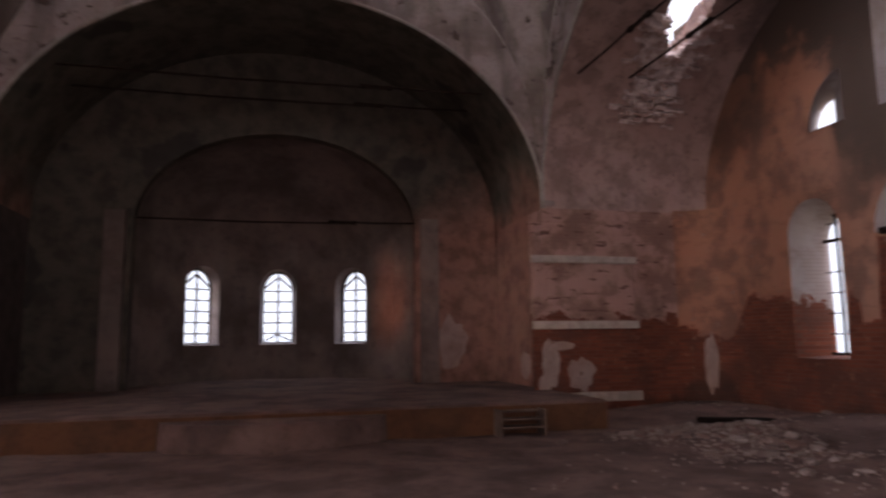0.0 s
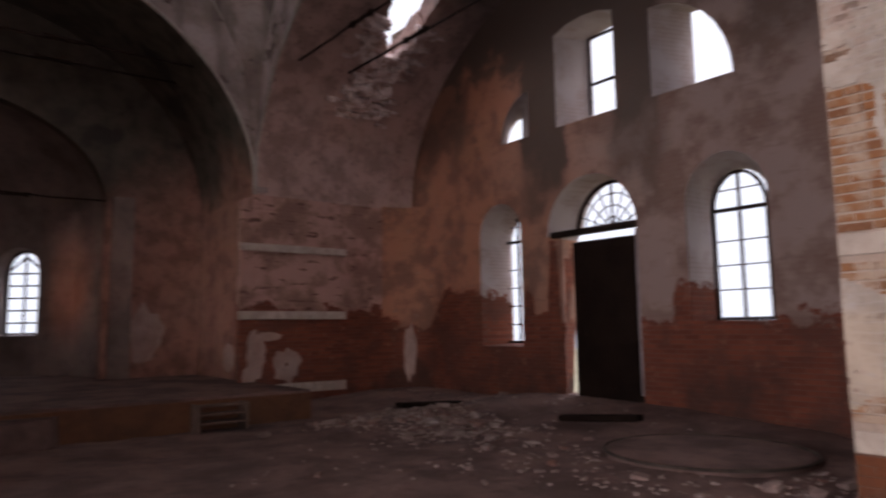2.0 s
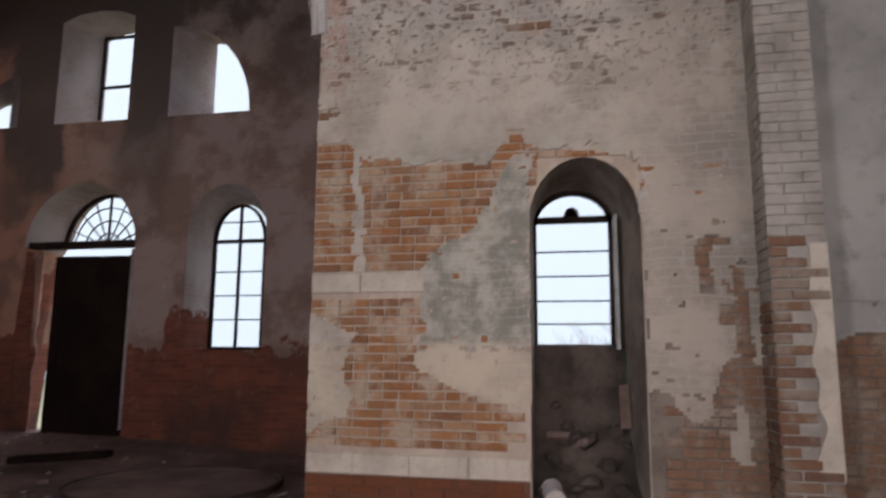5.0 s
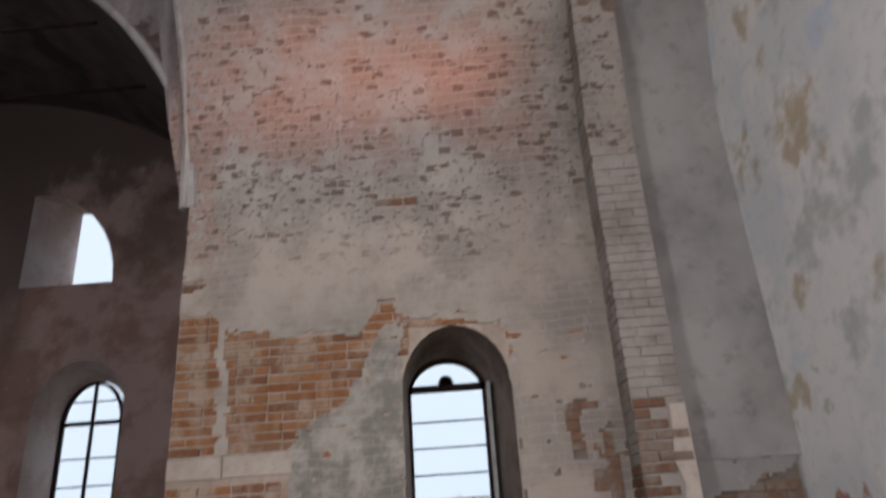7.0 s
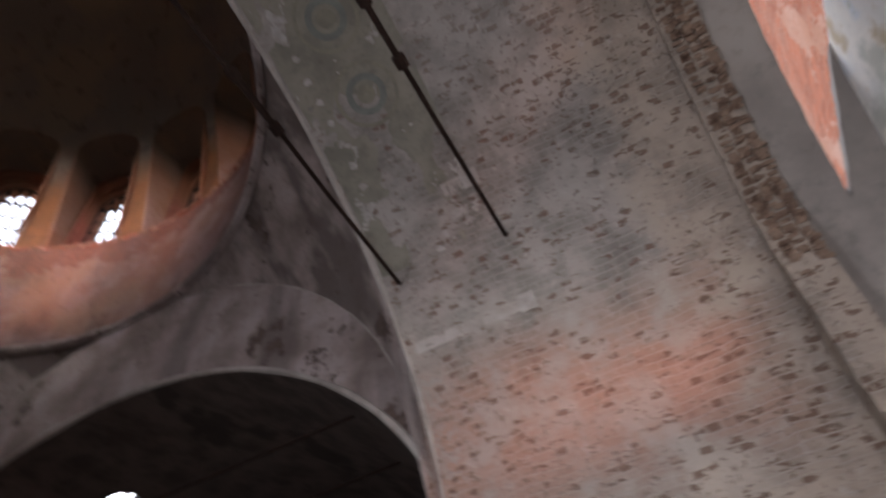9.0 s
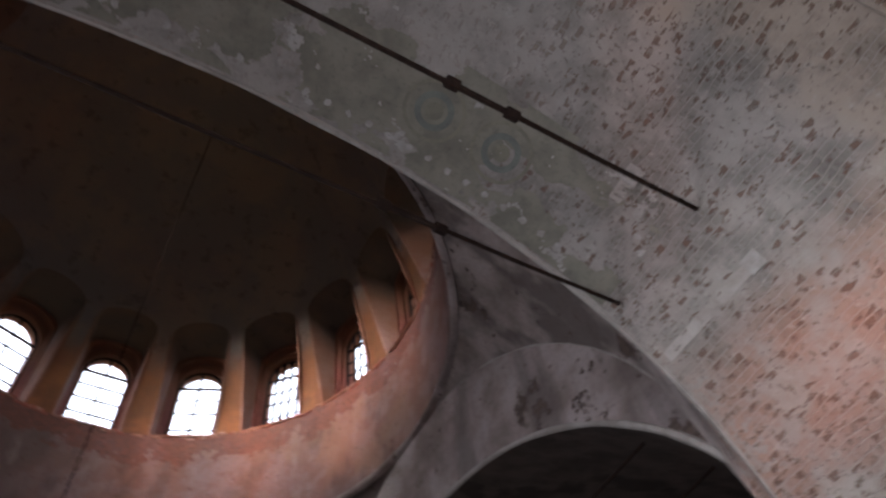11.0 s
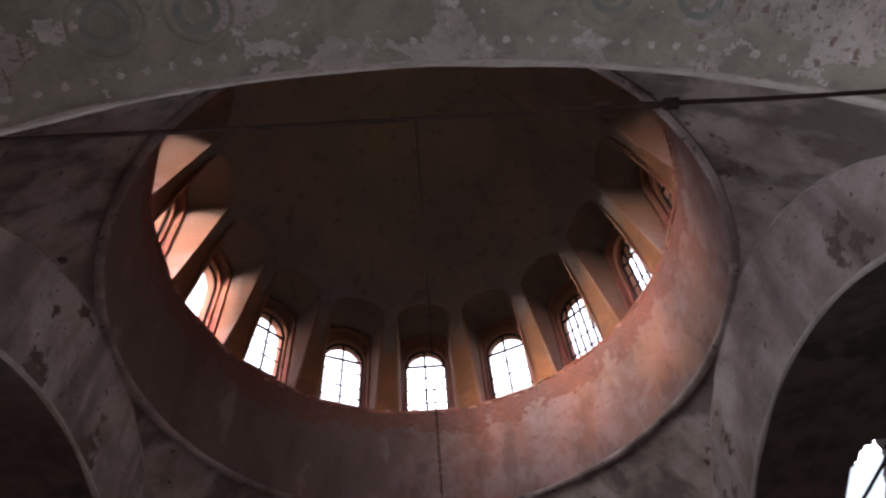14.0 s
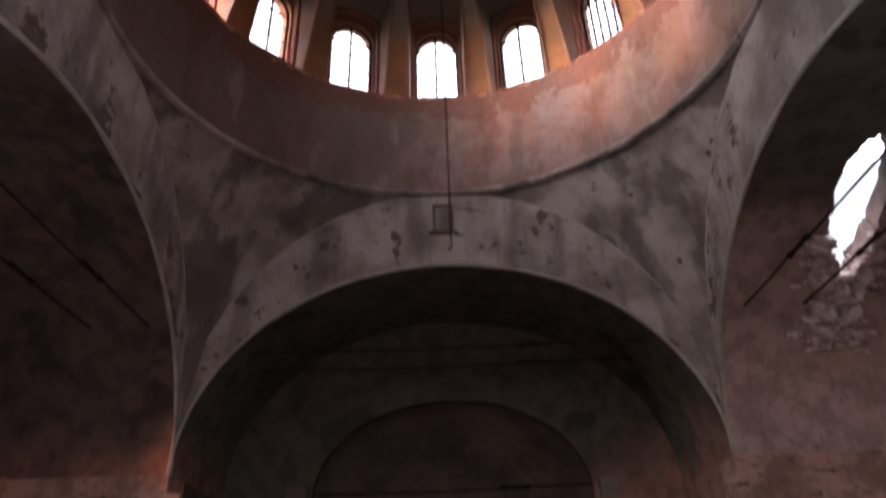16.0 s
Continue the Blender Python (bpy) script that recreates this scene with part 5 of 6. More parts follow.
for rr, zz in ((1.15, -0.05), (1.15, 0.07), (1.1, 0.1), (0.65, 0.13), (0.0, 0.14)):
    rings.append([bm.verts.new((7.47 + rr * math.cos(2 * math.pi * i / n), -3.53 + 1.02 * rr * math.sin(2 * math.pi * i / n), 0.015 + zz * 0.6 + (0.02 * noise.noise(Vector((i, rr * 3, 0))) if rr > 0.1 else 0))) for i in range(n if rr > 0 else 1)])
for a, b in zip(rings, rings[1:]):
    for i in range(n):
        if len(b) == 1:
            bm.faces.new((a[i], a[(i + 1) % n], b[0]))
        else:
            bm.faces.new((a[i], a[(i + 1) % n], b[(i + 1) % n], b[i]))
mound = thing("round_slab", "low round dirt-covered slab with a dark iron rim", "slab")
part("slab", bm, M["floor"], mound)
bm = bmesh.new()
for i in range(n):
    p = [(7.47 + 1.17 * math.cos(2 * math.pi * q / n), -3.53 + 1.02 * 1.17 * math.sin(2 * math.pi * q / n), 0.06) for q in (i, i + 1)]
    tube(bm, p[0], p[1], 0.02, 5)
part("rim", bm, M["niche"], mound)

# a dark plank on the rubble, and a black bar put in for a dark gap in it
for name, label, m, l, w in (("plank", "dark plank lying before the iron door", pose(8.0, -1.5, 0.2, 0, 4, 100), 1.3, 0.22), ("charred_beam", "black bar standing for a dark gap in the rubble", pose(7.35, 1.75, 0.2, 0, 4, 14), 1.7, 0.2)):
    bm = bmesh.new()
    box(bm, -l / 2, l / 2, -w / 2, w / 2, -0.04, 0.05, 0.015)
    ob = tagged(part(name, bm, M["door"]), label, "plank")
    ob.matrix_world = m

# ---- painted border of the west vault ----
ARC = [(0.0, 0.0)]
prev = None
for i in range(401):
    a = math.pi * i / 400
    p = Vector((-B * math.cos(a), SPRING + RISE * math.sin(a)))
    if prev is not None:
        ARC.append((ARC[-1][0] + (p - prev).length, a))
    prev = p
HALF_ARC = ARC[-1][0] / 2


def on_vault(s, y, lift):
    """The place s metres from the crown towards the south, lift metres under the vault."""
    s = HALF_ARC + s
    k = min(len(ARC) - 2, max(0, int(s / ARC[-1][0] * (len(ARC) - 1))))
    while k < len(ARC) - 2 and ARC[k + 1][0] < s:
        k += 1
    while k > 0 and ARC[k][0] > s:
        k -= 1
    f = (s - ARC[k][0]) / (ARC[k + 1][0] - ARC[k][0])
    a = ARC[k][1] + f * (ARC[k + 1][1] - ARC[k][1])
    n = Vector((-math.cos(a) / B, math.sin(a) / RISE)).normalized()
    return Vector((-B * math.cos(a) - n.x * lift, y, SPRING + RISE * math.sin(a) - n.y * lift))


def vault_sheet(name, s0, s1, y0, y1, nu, nv, lift, material, keep=None):
    ob = sheet(name, nu, nv, lambda u, v: on_vault(s0 + (s1 - s0) * u, y0 + (y1 - y0) * v, lift), lambda u, v: on_vault(s0 + (s1 - s0) * u, 0, -1) - on_vault(s0 + (s1 - s0) * u, 0, 0), 0.004, material, keep)
    ob.parent = vault_west
    return ob


def flaked(s0, s1, y0, y1, amount, seed):
    def keep(u, v):
        s, y = s0 + (s1 - s0) * u, y0 + (y1 - y0) * v
        f = noise.fractal(Vector((s * 1.1 + seed, y * 1.6, seed)), 0.9, 2.2, 6)
        end = max(0, abs(s) - 3.6) * 0.5 + max(0, -y - 6.85) * 1.2
        return f < amount - end
    return keep


vault_sheet("painted_border", -4.8, 4.8, -5.88, -7.2, 520, 96, 0.004, M["green"], flaked(-4.8, 4.8, -5.88, -7.2, 0.34, 2))
vault_sheet("lime_flake", -4.8, 4.8, -5.9, -7.35, 420, 80, 0.008, M["pale"], lambda u, v: noise.fractal(Vector((u * 20 + 3, v * 3.2, 4)), 0.55, 2.3, 8) > 0.62 + 0.5 * max(0, v - 0.75) + 0.5 * max(0, 0.14 - v))
DOTS = []
for s in np.arange(-4.2, 4.21, 0.25):
    if noise.noise(Vector((float(s), 0, 7))) > -0.22:
        DOTS.append(float(s))


def ring_patch(name, s0, y0, r0, r1, material, lift, n=28, ragged=0.0):
    vs, fs = [], []
    for k in range(2):
        for i in range(n):
            a = 2 * math.pi * i / n
            for r in (r0, r1 * (1 + ragged * noise.noise(Vector((s0 * 5, i * 1.7, y0))))):
                vs.append(on_vault(s0 + r * math.cos(a), y0 + r * math.sin(a), lift - 0.003 * k))
    for i in range(n):
        j = (i + 1) % n
        fs += [[2 * i, 2 * i + 1, 2 * j + 1, 2 * j], [2 * n + 2 * j, 2 * n + 2 * j + 1, 2 * n + 2 * i + 1, 2 * n + 2 * i], [2 * i + 1, 2 * n + 2 * i + 1, 2 * n + 2 * j + 1, 2 * j + 1], [2 * i, 2 * j, 2 * n + 2 * j, 2 * n + 2 * i]]
    mesh_object(name, vs, fs, material, vault_west)


for s0 in DOTS:
    ring_patch("painted_dot", s0, -6.1, 0.004, 0.04, M["pale"], 0.009, 10, 0.9)
for s0 in (-2.95, -2.1, 2.1, 2.95):
    ring_patch("painted_rosette", s0, -6.6, 0.31, 0.35, M["olive"], 0.009)
    ring_patch("painted_rosette", s0, -6.6, 0.15, 0.22, M["teal"], 0.009)
    ring_patch("painted_rosette", s0, -6.6, 0.01, 0.1, M["olive"], 0.009)

# pale mortar strips with a stone at their end, on the haunch of the vault
def arc_at(z):
    return HALF_ARC - [d for d, a in ARC if SPRING + RISE * math.sin(a) <= z and a <= math.pi / 2][-1]


for z, y0, y1, w in ((6.61, -5.95, -7.14, 0.06), (7.65, -6.88, -7.1, 0.07)):
    s0 = arc_at(z)
    vault_sheet("mortar_strip", s0 - w, s0 + w, y0, y1, 4, 30, 0.006, M["lime"], lambda u, v, z=z: noise.noise(Vector((v * 9, u * 2, z))) < 0.25)
    vault_sheet("stone", s0 - 0.09, s0 + 0.09, y1 - 0.01, y1 - 0.2, 2, 2, 0.03, M["pale"])

# fill lamps added at unseen openings of the north and west sides
fill_light("daylight_north", -B - 0.5, -7.4, 2.3, 1, 0.0, -0.02, 3.0, 3.4, 27).data.spread = radians(100)
fill_light("daylight_west", -0.5, -10.9, 2.6, 0, 1, 0.0, 4.2, 4.6, 23)
fill_light("daylight_transept", -SOUTH + 0.06, 0, 3.2, 1, -0.95, 0.04, 2.0, 3.4, 66).data.spread = radians(105)

# ---- broken brick ends along the vault's edge and round the hole ----
rnd = random.Random(31)
def stub(bm, p, along, n, size):
    """A broken brick end sticking out of a surface at p."""
    q = Matrix((along, n.cross(along), n)).transposed()
    vs = [bm.verts.new(p + q @ Vector((a * size[0] * rnd.uniform(0.7, 1), b * size[1] * rnd.uniform(0.7, 1), c))) for a in (-0.5, 0.5) for b in (-0.5, 0.5) for c in (-0.05, size[2] * rnd.uniform(0.5, 1))]
    for f in ((0, 1, 3, 2), (4, 6, 7, 5), (0, 4, 5, 1), (2, 3, 7, 6), (0, 2, 6, 4), (1, 5, 7, 3)):
        bm.faces.new([vs[i] for i in f])


bm = bmesh.new()
for k in range(1500):
    a = math.pi * rnd.uniform(0.1, 0.9)
    n = -Vector((-math.cos(a) / B, 0, math.sin(a) / RISE)).normalized()
    p = Vector((-B * math.cos(a), rnd.choice((-9.6, -9.72, -9.83)) + rnd.gauss(0, 0.015), SPRING + RISE * math.sin(a)))
    if p.z > 6.0 or rnd.random() < 0.3:
        stub(bm, p + n * (rib_out(p.z) - 0.03), Vector((0, 1, 0)), n, (0.1, 0.045, 0.06))
ob = part("broken_bricks", bm, M["ochre_brick"], vault_west)
tagged(ob, "row of broken brick ends", kind="stuff")
vault_south = bpy.data.objects["vault_south"]
bm = bmesh.new()
for k in range(420):
    y = 3.3 + abs(rnd.gauss(0, 0.62))
    x = rnd.gauss(7.95, 0.33)
    if y > 5.2 or x > 9.5 or not torn((x - B) / (SOUTH - B), math.acos(-y / B) / math.pi):
        continue
    n = -Vector((0, y / B ** 2, (ellipse_z(y) - SPRING) / RISE ** 2)).normalized()
    stub(bm, Vector((x, y, ellipse_z(y))), Vector((1, 0, 0)), n, (0.24, 0.07, 0.16))
for cx, cy, count in ((7.6, 4.75, 46), (8.15, 4.75, 26), (7.55, 3.9, 24)):
    for k in range(count):
        x, y = rnd.gauss(cx, 0.15), rnd.gauss(cy, 0.17)
        if y < 5.3 and torn((x - B) / (SOUTH - B), math.acos(-y / B) / math.pi):
            n = -Vector((0, y / B ** 2, (ellipse_z(y) - SPRING) / RISE ** 2)).normalized()
            stub(bm, Vector((x, y, ellipse_z(y))), Vector((1, 0, 0)), n, (0.3, 0.1, rnd.uniform(0.12, 0.34)))
ob = part("broken_bricks", bm, M["bricks_joined"], vault_south)
tagged(ob, "broken brick ends below the hole", kind="stuff")

bm = bmesh.new()
for i in range(300):
    a = rnd.uniform(0, 2 * math.pi)
    p = Vector(((R_SILL + 0.02) * math.cos(a), (R_SILL + 0.02) * math.sin(a), SILL + rnd.gauss(-0.03, 0.035)))
    stub(bm, p, Vector((-math.sin(a), math.cos(a), 0)), Vector((-math.cos(a), -math.sin(a), 0)), (0.2, 0.06, 0.07))
ob = part("broken_bricks", bm, M["jamb"], bpy.data.objects["drum_band"])
tagged(ob, "ragged red brick edge of the sill", kind="stuff")

# ---- bare twigs outside the small window ----
rnd = random.Random(8)
shrub = thing("shrub", "leafless reddish shrub outside the window", "shrub")
bm = bmesh.new()
def twig(p, way, length, r, depth):
    q = p + way * length
    tube(bm, p, q, r, 4)
    if depth:
        for _ in range(3):
            w = (way + Vector((rnd.uniform(-0.7, 0.7), rnd.uniform(-0.7, 0.7), rnd.uniform(-0.1, 0.5)))).normalized()
            twig(p + way * length * rnd.uniform(0.5, 1), w, length * rnd.uniform(0.55, 0.8), r * 0.6, depth - 1)
for k in range(7):
    twig(Vector((10.5 + rnd.uniform(-0.5, 0.5), -9.05 + 0.12 * k + rnd.uniform(-0.1, 0.1), -0.9)), Vector((rnd.uniform(-0.2, 0.2), rnd.uniform(-0.25, 0.25), 1)).normalized(), 1.3, 0.018, 4)
part("branches", bm, M["twig"], shrub)

# ---- rubble ----
def chunk_mesh(name, seed, flat=0.6, brick=False, material="chunk"):
    rnd = random.Random(seed)
    bm = bmesh.new()
    if brick:
        box(bm, -0.5, 0.5, -0.25, 0.25, -0.14, 0.14)
        for v in bm.verts:
            v.co += Vector((rnd.uniform(-0.12, 0.12), rnd.uniform(-0.06, 0.06), rnd.uniform(-0.03, 0.03)))
    else:
        bmesh.ops.create_icosphere(bm, subdivisions=1, radius=0.5)
        for v in bm.verts:
            v.co *= rnd.uniform(0.6, 1.1)
            v.co.z *= flat
    me = bpy.data.meshes.new(name)
    bm.to_mesh(me)
    bm.free()
    me.materials.append(M[material])
    return me


CHUNKS = [chunk_mesh("chunk", k) for k in range(5)] + [chunk_mesh("chunk", 20 + k, brick=True) for k in range(4)]

NICHE_CHUNKS = [chunk_mesh("chunk", 40 + k, material="niche") for k in range(4)] + [chunk_mesh("chunk", 60, brick=True, material="brown")]


def scatter(n, spots, lo, hi, seed):
    """Places for n stones: round the spots (x, y, spread x, spread y), with sizes from lo to hi."""
    rnd = random.Random(seed)
    for _ in range(n):
        x, y, sx, sy = rnd.choice(spots)
        px, py = rnd.gauss(x, sx), rnd.gauss(y, sy)
        if not (-5.3 < px < 9.5 and -9.5 < py < 5.3) or (px > 5.5 and py < -5.6) or (py > 2.3 and px < 5.4):
            continue
        size = lo + (hi - lo) * rnd.random() ** 2.5
        yield px, py, size, rnd.random() * 6.28, rnd.uniform(-0.3, 0.3), rnd.choice(CHUNKS)


BELT = [(5.6, 1.45, 0.35, 0.3), (6.1, 1.1, 0.4, 0.4), (6.4, 0.5, 0.4, 0.45), (6.1, 0.0, 0.35, 0.4), (6.75, -0.3, 0.4, 0.4), (6.9, 0.9, 0.5, 0.5)]
SPOTS = BELT + BELT + [(6.3, -1.8, 0.5, 0.6), (5.8, -3.1, 0.5, 0.6), (5.5, -4.6, 0.5, 0.6), (6.6, -5.1, 0.4, 0.3), (8.4, -0.4, 0.7, 1.2), (8.6, 3.6, 0.6, 1.0), (5.2, -6.6, 0.25, 0.6), (4.6, -1.6, 1.2, 1.3), (5.0, -8.4, 0.3, 0.7)]
for px, py, size, turn, lean, me in scatter(190, SPOTS, 0.08, 0.28, 4):
    ob = new("rubble_stone", me)
    ob.matrix_world = Matrix.Translation((px, py, floor_at(px, py) + size * 0.12)) @ Euler((lean, lean * 0.7, turn)).to_matrix().to_4x4() @ Matrix.Diagonal((size, size, size, 1))
    tagged(ob, "broken piece of brick and mortar on the floor" if "chunk" in me.name else "", "rubble", "rubble on the floor")
vs, fs = [], []
for px, py, size, turn, lean, me in scatter(2600, SPOTS + BELT, 0.015, 0.085, 9):
    m = Matrix.Translation((px, py, floor_at(px, py) + size * 0.15)) @ Euler((lean, lean, turn)).to_matrix().to_4x4() @ Matrix.Diagonal((size, size, size, 1))
    o = len(vs)
    vs += [m @ v.co for v in me.vertices]
    fs += [[o + i for i in p.vertices] for p in me.polygons]
tagged(mesh_object("gravel", vs, fs, M["rubble"]), "loose gravel and crumbs of mortar on the floor", "gravel", kind="stuff")

# what lies in the niche under the small window
rnd = random.Random(77)
for i in range(18):
    y = rnd.uniform(-8.55, -7.85)
    f = rnd.random()
    x, size = 5.72 + 0.5 * f, rnd.uniform(0.12, 0.3)
    z = 0.38 + 0.75 * f * f + size * 0.2
    ob = new("rubble_stone", rnd.choice(NICHE_CHUNKS))
    ob.matrix_world = Matrix.Translation((x, y, z)) @ Euler((rnd.uniform(-0.5, 0.5), rnd.uniform(-0.5, 0.5), rnd.uniform(0, 6.3))).to_matrix().to_4x4() @ Matrix.Diagonal((size, size, size, 1))
    tagged(ob, "dark lump of masonry in the wall niche", "rubble", "rubble in the niche")
vs, fs = [], []
for i in range(13):
    for j in range(11):
        f = j / 10
        vs.append((5.66 + 0.58 * f, -8.64 + 0.9 * i / 12, 0.36 + 0.72 * f * f + 0.05 * noise.noise(Vector((i * 0.7, j * 0.7, 3))) - (0.0 if j else 0.02)))
        if i and j:
            o = i * 11 + j
            fs.append([o, o - 1, o - 12, o - 11])
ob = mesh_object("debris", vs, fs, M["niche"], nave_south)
can = thing("paint_can", "pale battered can lying in the niche", "can", pose(5.7, -7.93, 0.47, 70, 10, 100))
bm = bmesh.new()
bmesh.ops.create_cone(bm, cap_ends=False, segments=18, radius1=0.075, radius2=0.08, depth=0.17)
part("body", bm, M["reveal"], can)
for z in (-0.085, 0.085):
    bm = bmesh.new()
    bmesh.ops.create_cone(bm, cap_ends=True, segments=18, radius1=0.084, radius2=0.084, depth=0.012)
    bmesh.ops.translate(bm, verts=bm.verts, vec=(0, 0, z))
    part("lid" if z > 0 else "rim", bm, M["stone"], can)
bm = bmesh.new()
box(bm, -0.05, 0.05, -0.012, 0.012, 0, 0.36, 0.004)
ob = tagged(part("board", bm, M["wood"]), "short grey board leaning in the niche", "board")
ob.matrix_world = pose(6.05, -8.52, 0.95, 8, 6, 60)

bm = bmesh.new()
box(bm, -0.05, 0.05, -0.012, 0.012, 0, 0.34, 0.004)
ob = tagged(part("painted_board", bm, M["green_board"]), "short dark green board standing in the niche", "board")
ob.matrix_world = pose(6.19, -8.58, 1.24, 0, 0, 70)

def ledge_at(u, v):
    a = min(1.0, v * 1.6)
    return (B - 0.004 - 0.36 * a, -8.68 - 2.05 * u, 0.43 + 0.04 * noise.noise(Vector((u * 12, v * 5, 4))) - 0.07 * a - max(0.0, v - 0.6) * 1.1)


structure(sheet("ledge", 40, 10, ledge_at, lambda u, v: (0, 0, -1), 0.35, M["bed_grey"]), "dirt-covered ledge along the foot of the wall", "ledge")
ob = new("stone_block", CHUNKS[6])
ob.matrix_world = Matrix.Translation((5.42, -6.5, 0.14)) @ Euler((0.1, 0.1, 1.2)).to_matrix().to_4x4() @ Matrix.Diagonal((0.34, 0.4, 0.5, 1))
tagged(ob, "pale broken block lying at the brick wall's foot", "rubble")

# ---- plaster left on the nave's south wall ----
PATCHES = [
    [(-6.86, 2.06), (-6.86, 2.2), (-6.95, 2.37), (-7.24, 2.52), (-7.45, 2.82), (-7.58, 3.1), (-7.78, 3.26), (-7.78, 1.15), (-7.57, 1.14), (-7.3, 1.21), (-7.07, 1.32), (-6.86, 1.43), (-6.79, 1.61), (-6.9, 1.75)],
    [(-5.89, 1.88), (-6.29, 1.7), (-6.19, 1.46), (-6.29, 1.22), (-6.22, 1.02), (-5.89, 0.9)],
    [(-5.89, 3.42), (-6.24, 3.38), (-6.26, 3.24), (-7.45, 3.16), (-7.55, 3.3), (-7.8, 3.3), (-8.2, 3.2), (-10.8, 3.0), (-10.8, 4.5), (-5.89, 4.5)],
    [(-6.23, 3.4), (-6.31, 3.3), (-6.35, 2.2), (-6.26, 2.2)],
    [(-8.66, 3.4), (-8.66, 1.32), (-8.88, 1.22), (-9.0, 1.02), (-9.1, 1.08), (-9.2, 1.3), (-9.26, 1.55), (-9.5, 1.48), (-9.9, 1.6), (-10.8, 1.9), (-10.8, 3.4)],
    [(-9.28, 0.75), (-9.36, 0.75), (-9.34, 1.2), (-9.26, 1.15)],
]
# where the plaster has fallen: (y from, y to, z from, z to)
FALLEN = [(-9.18, -9.08, 2.02, 2.42), (-9.31, -9.08, 2.39, 2.45), (-9.41, -9.31, 1.5, 2.25), (-9.31, -9.2, 1.78, 1.95), (-7.76, -7.6, 3.2, 3.42), (-7.9, -7.7, 4.28, 4.42), (-6.1, -5.89, 3.62, 3.72)]


def inside(p, poly):
    x, y = p
    hit = False
    for (x0, y0), (x1, y1) in zip(poly, poly[1:] + poly[:1]):
        if (y0 > y) != (y1 > y) and x < (x1 - x0) * (y - y0) / (y1 - y0) + x0:
            hit = not hit
    return hit


def plastered(y, z):
    q = Vector((y * 4, z * 4, 1.0))
    dy, dz = 0.07 * noise.noise(q) + 0.03 * noise.noise(q * 3.7), 0.07 * noise.noise(q + Vector((9, 3, 2))) + 0.03 * noise.noise(q * 3.7 + Vector((5, 1, 2)))
    if any(a < y + dy * 0.6 < b and c < z + dz * 0.6 < d for a, b, c, d in FALLEN):
        return False
    if noise.noise(Vector((y * 9, z * 14, 6))) > (0.52 if z < 3.3 else 0.8):
        return False
    if abs(z - 0.65) < 0.1 and y > -7.77 or abs(z - 2.145) < 0.1 and y > -6.9:
        return False
    return any(inside((y + dy, z + dz), poly) for poly in PATCHES)


def in_niche(y, z, grow=0.0):
    return -8.66 - grow < y < -7.77 + grow and 0.3 < z < 2.62 + 0.54 * math.sqrt(max(0, 1 - ((y + 8.215) / (0.445 + grow)) ** 2)) + grow


Y0, Y1, NY, NZ = -10.75, -5.89, 180, 165
coat = sheet("plaster", NY, NZ, lambda u, v: (B - 0.014 * min(1.0, (1 - v) * 6) + 0.005 * min(1.0, (1 - v) * 6) * noise.noise(Vector((u * 9, v * 9, 2))), Y0 + (Y1 - Y0) * u, SPRING * v), lambda u, v: (1, 0, 0), 0.018,
             M["near"], lambda u, v: plastered(Y0 + (Y1 - Y0) * u, SPRING * v) and not in_niche(Y0 + (Y1 - Y0) * u, SPRING * v))
coat.parent = nave_south
tagged(coat, "broken grey and cream plaster")


# ---- bricks of the nave's south wall ----
def brick_mesh(length, seed, material="brick"):
    rnd = random.Random(seed)
    bm = bmesh.new()
    box(bm, -0.008, 0.02, -length / 2, length / 2, -0.0312, 0.0312)
    for v in bm.verts:
        v.co += Vector((rnd.uniform(-0.002, 0.002) if v.co.x < 0 else 0, rnd.uniform(-0.004, 0.004), rnd.uniform(-0.003, 0.003)))
    bmesh.ops.bevel(bm, geom=[e for e in bm.edges if all(v.co.x < 0 for v in e.verts)], offset=0.005, segments=1, affect="EDGES")
    me = bpy.data.meshes.new("brick")
    bm.to_mesh(me)
    bm.free()
    me.materials.append(M[material])
    return me


LONG, SHORT = [brick_mesh(0.247, k) for k in range(6)], [brick_mesh(0.119, 10 + k) for k in range(4)]
rnd = random.Random(12)
near_bricks, rest, lowest, brown = [], [], [], []
row = 0
z = 0.06
while z < SPRING - 0.04:
    y = -5.9
    while y > -10.7:
        long = (row % 2 == 0) != (rnd.random() < 0.3)
        l = 0.245 if long else 0.118
        cy = y - l / 2
        y -= l + 0.015
        if in_niche(cy - l / 2, z, 0.02) or in_niche(cy + l / 2, z, 0.02) or in_niche(cy, z, 0.02) or plastered(cy - l * 0.3, z) and plastered(cy + l * 0.3, z):
            continue
        if abs(z - 0.65) < 0.11 and cy > -7.77 or abs(z - 2.145) < 0.11 and cy > -6.9 or cy - l / 2 < -10.74:
            continue
        item = (cy, z + rnd.uniform(-0.003, 0.003), rnd.choice(LONG if long else SHORT), rnd.uniform(-0.004, 0.003))
        (lowest if z < 0.6 and cy > -7.77 or z < 0.35 and cy > -8.66 else brown if z < 2.6 and cy < -8.66 or z > 3.5 else near_bricks if cy > -7.77 and 0.7 < z < 3.3 and len(near_bricks) < 300 else rest).append(item)
    z += 0.0765
    row += 1
for cy, cz, me, dx in near_bricks:
    ob = new("brick", me)
    ob.location = (B + dx, cy, cz)
    ob.parent = nave_south
bm = bmesh.new()
box(bm, B - 0.001, B + 0.005, -7.76, -5.895, -0.2, 0.568)
box(bm, B - 0.001, B + 0.005, -8.66, -7.761, -0.2, 0.29)
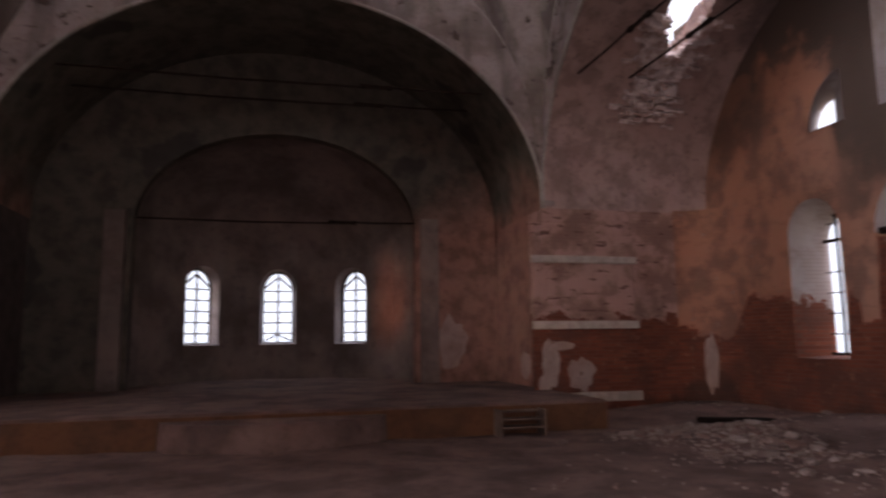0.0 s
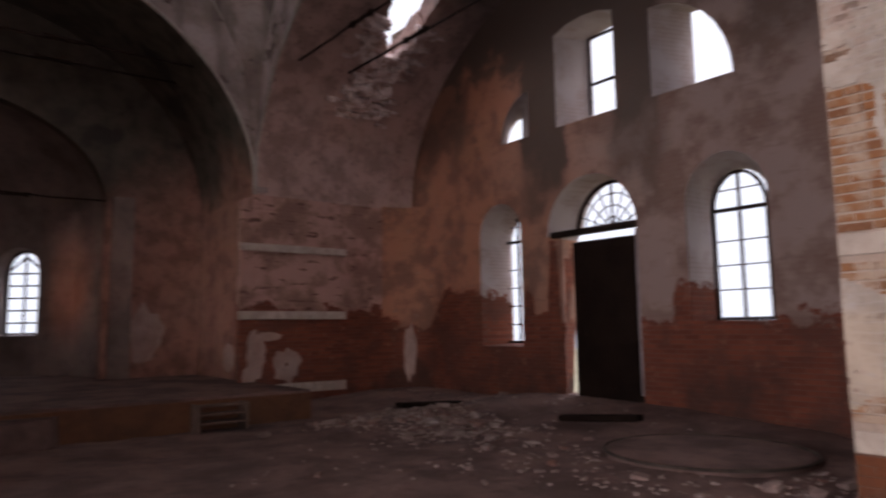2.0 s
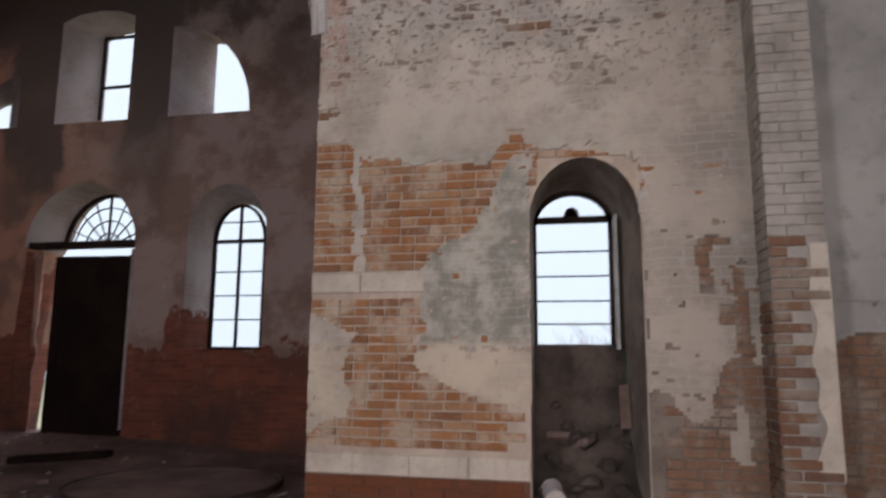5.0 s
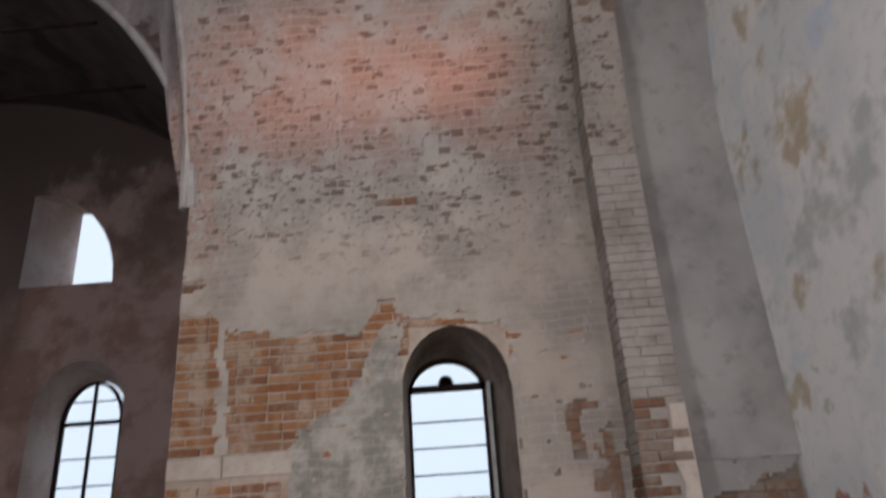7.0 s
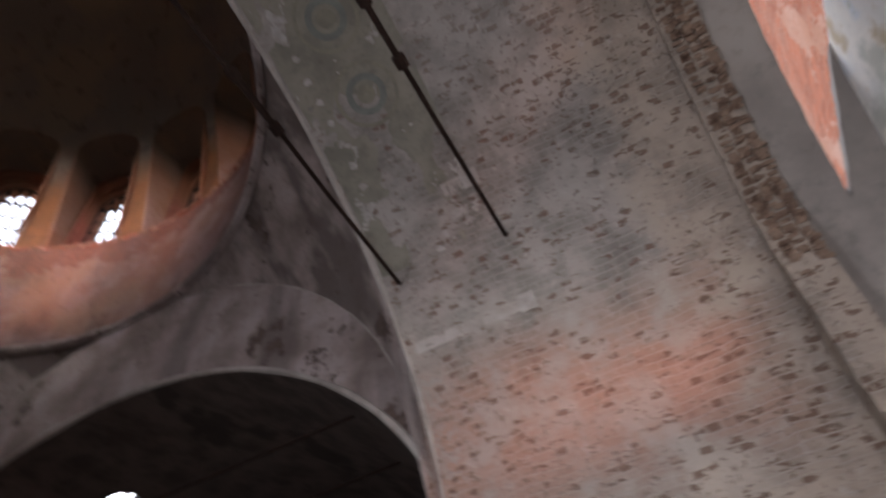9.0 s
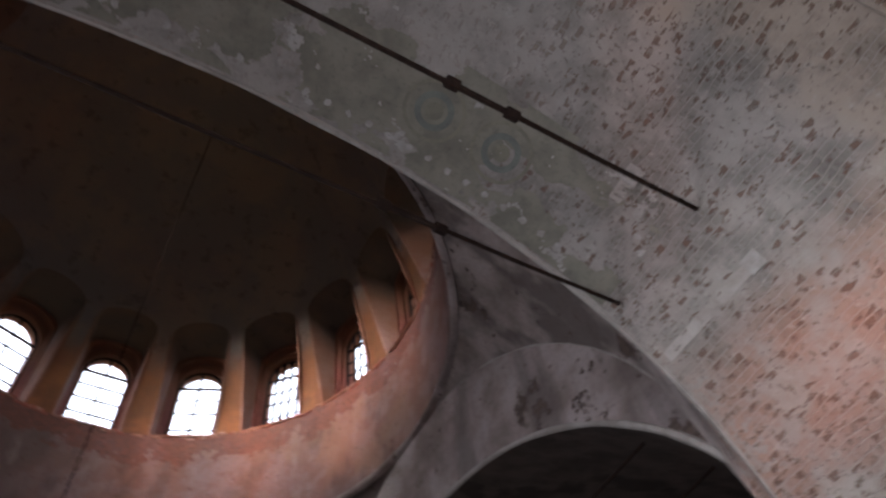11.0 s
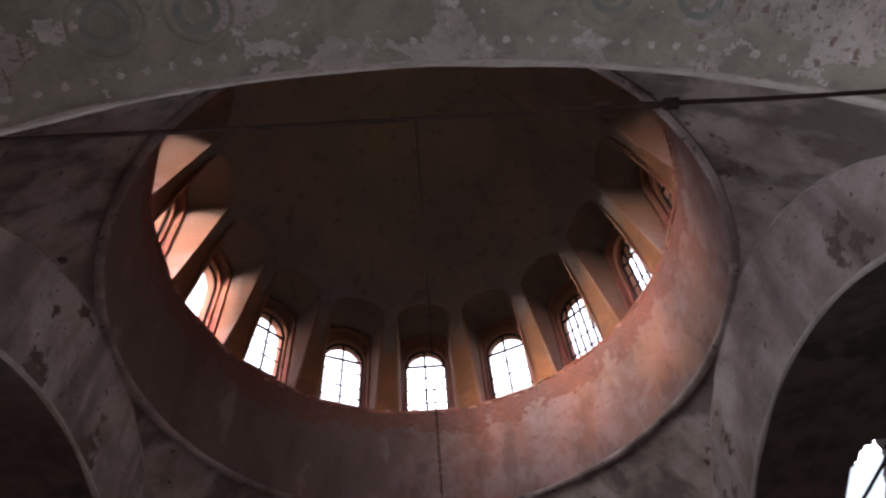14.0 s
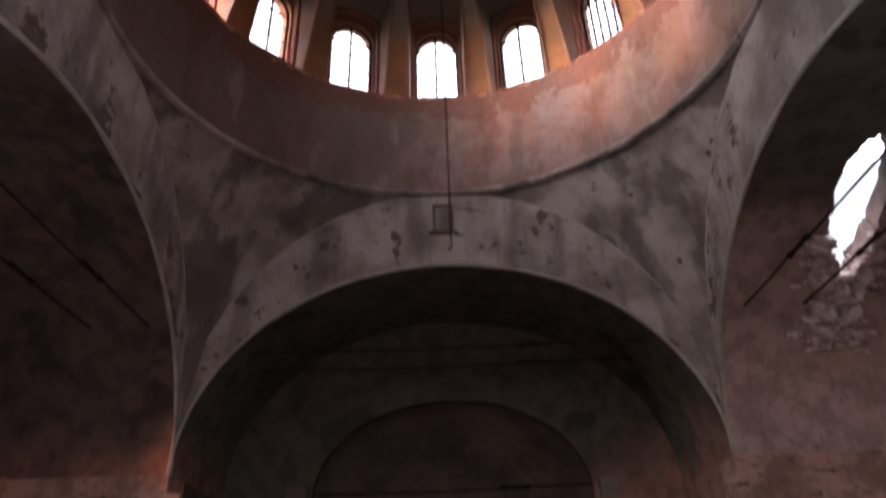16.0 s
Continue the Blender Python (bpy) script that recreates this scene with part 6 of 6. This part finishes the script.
part("mortar_bed", bm, M["bed"], nave_south)
vs, fs = [], []
for cy, cz, me, dx in lowest:
    o = len(vs)
    vs += [Vector((v.co.x - 0.002, v.co.y * 1.03, v.co.z * 1.13)) + Vector((B + dx * 0.5, cy, cz)) for v in me.vertices]
    fs += [[o + i for i in p.vertices] for p in me.polygons]
tagged(mesh_object("brickwork", vs, fs, M["brick_low"], nave_south), "dark red brick foot of the wall", kind="stuff")
bm = bmesh.new()
box(bm, B - 0.001, B + 0.005, -10.74, -8.67, -0.2, 2.6)
part("mortar_bed", bm, M["bed_grey"], nave_south)
vs, fs = [], []
for cy, cz, me, dx in brown:
    o = len(vs)
    vs += [v.co + Vector((B + dx - 0.002, cy, cz)) for v in me.vertices]
    fs += [[o + i for i in p.vertices] for p in me.polygons]
tagged(mesh_object("brickwork", vs, fs, M["brick_brown"], nave_south), "dirty brown brickwork", kind="stuff")
vs, fs = [], []
for cy, cz, me, dx in rest:
    o = len(vs)
    vs += [v.co + Vector((B + dx, cy, cz)) for v in me.vertices]
    fs += [[o + i for i in p.vertices] for p in me.polygons]
ob = mesh_object("brickwork", vs, fs, M["brick"], nave_south)
tagged(ob, "weathered orange brickwork", kind="stuff")

# ---- bricks of the nave's pier ----
rnd = random.Random(40)
LONG, SHORT = [brick_mesh(0.24, 30 + k, "brick_brown") for k in range(6)], [brick_mesh(0.112, 50 + k, "brick_brown") for k in range(4)]
TURN = Matrix.Rotation(-math.pi / 2, 4, "Z")
vs, fs = [], []
row = 0
z = 0.06
while z < SPRING - 0.03:
    for way in ("front", "side"):
        y = RIB[0] if way == "front" else 0.0
        end = RIB[1] if way == "front" else -RIB_OUT
        first = True
        while y - 0.1 > end:
            long = (row % 2 == 0) == first
            first = False
            l = min(0.245 if long else 0.118, y - end)
            c = y - l / 2
            y -= l + 0.014
            me = rnd.choice(LONG if long else SHORT)
            k = l / (0.24 if long else 0.112) * 0.985
            jut = rnd.uniform(-0.004, 0.003)
            m = Matrix.Translation((B - RIB_OUT + jut, c, z)) if way == "front" else Matrix.Translation((B + c, RIB[0] + jut, z)) @ TURN
            m = m @ Matrix.Diagonal((1, k, 1, 1))
            covered = z > 2.36 + 0.12 * noise.noise(Vector((z, c * 4, 0))) if way == "front" else z > 1.95 + 0.3 * noise.noise(Vector((c * 3, z, 4)))
            if covered:
                o = len(vs)
                m = m @ Matrix.Diagonal((0.4, 1.02, 1.12, 1))
                vs += [m @ v.co for v in me.vertices]
                fs += [[o + i for i in p.vertices] for p in me.polygons]
            elif not (way == "front" and c < -9.74 + 0.07 * noise.noise(Vector((z * 2.2, 0, 0))) and z > 0.8):
                ob = new("brick", me)
                ob.matrix_world = m
                ob.parent = pilaster
    z += 0.0765
    row += 1
tagged(mesh_object("brickwork", vs, fs, M["limed_brick"], pilaster), "limewashed brick courses", kind="stuff")
strip = sheet("plaster", 60, 8, lambda u, v: (B - RIB_OUT - 0.004 + 0.004 * noise.noise(Vector((u * 9, v * 3, 1))), -9.885 + (0.13 + 0.07 * noise.noise(Vector((u * 7, 0, 0)))) * v, 0.72 + 1.62 * u), lambda u, v: (1, 0, 0), 0.02, M["limed"])
strip.parent = pilaster
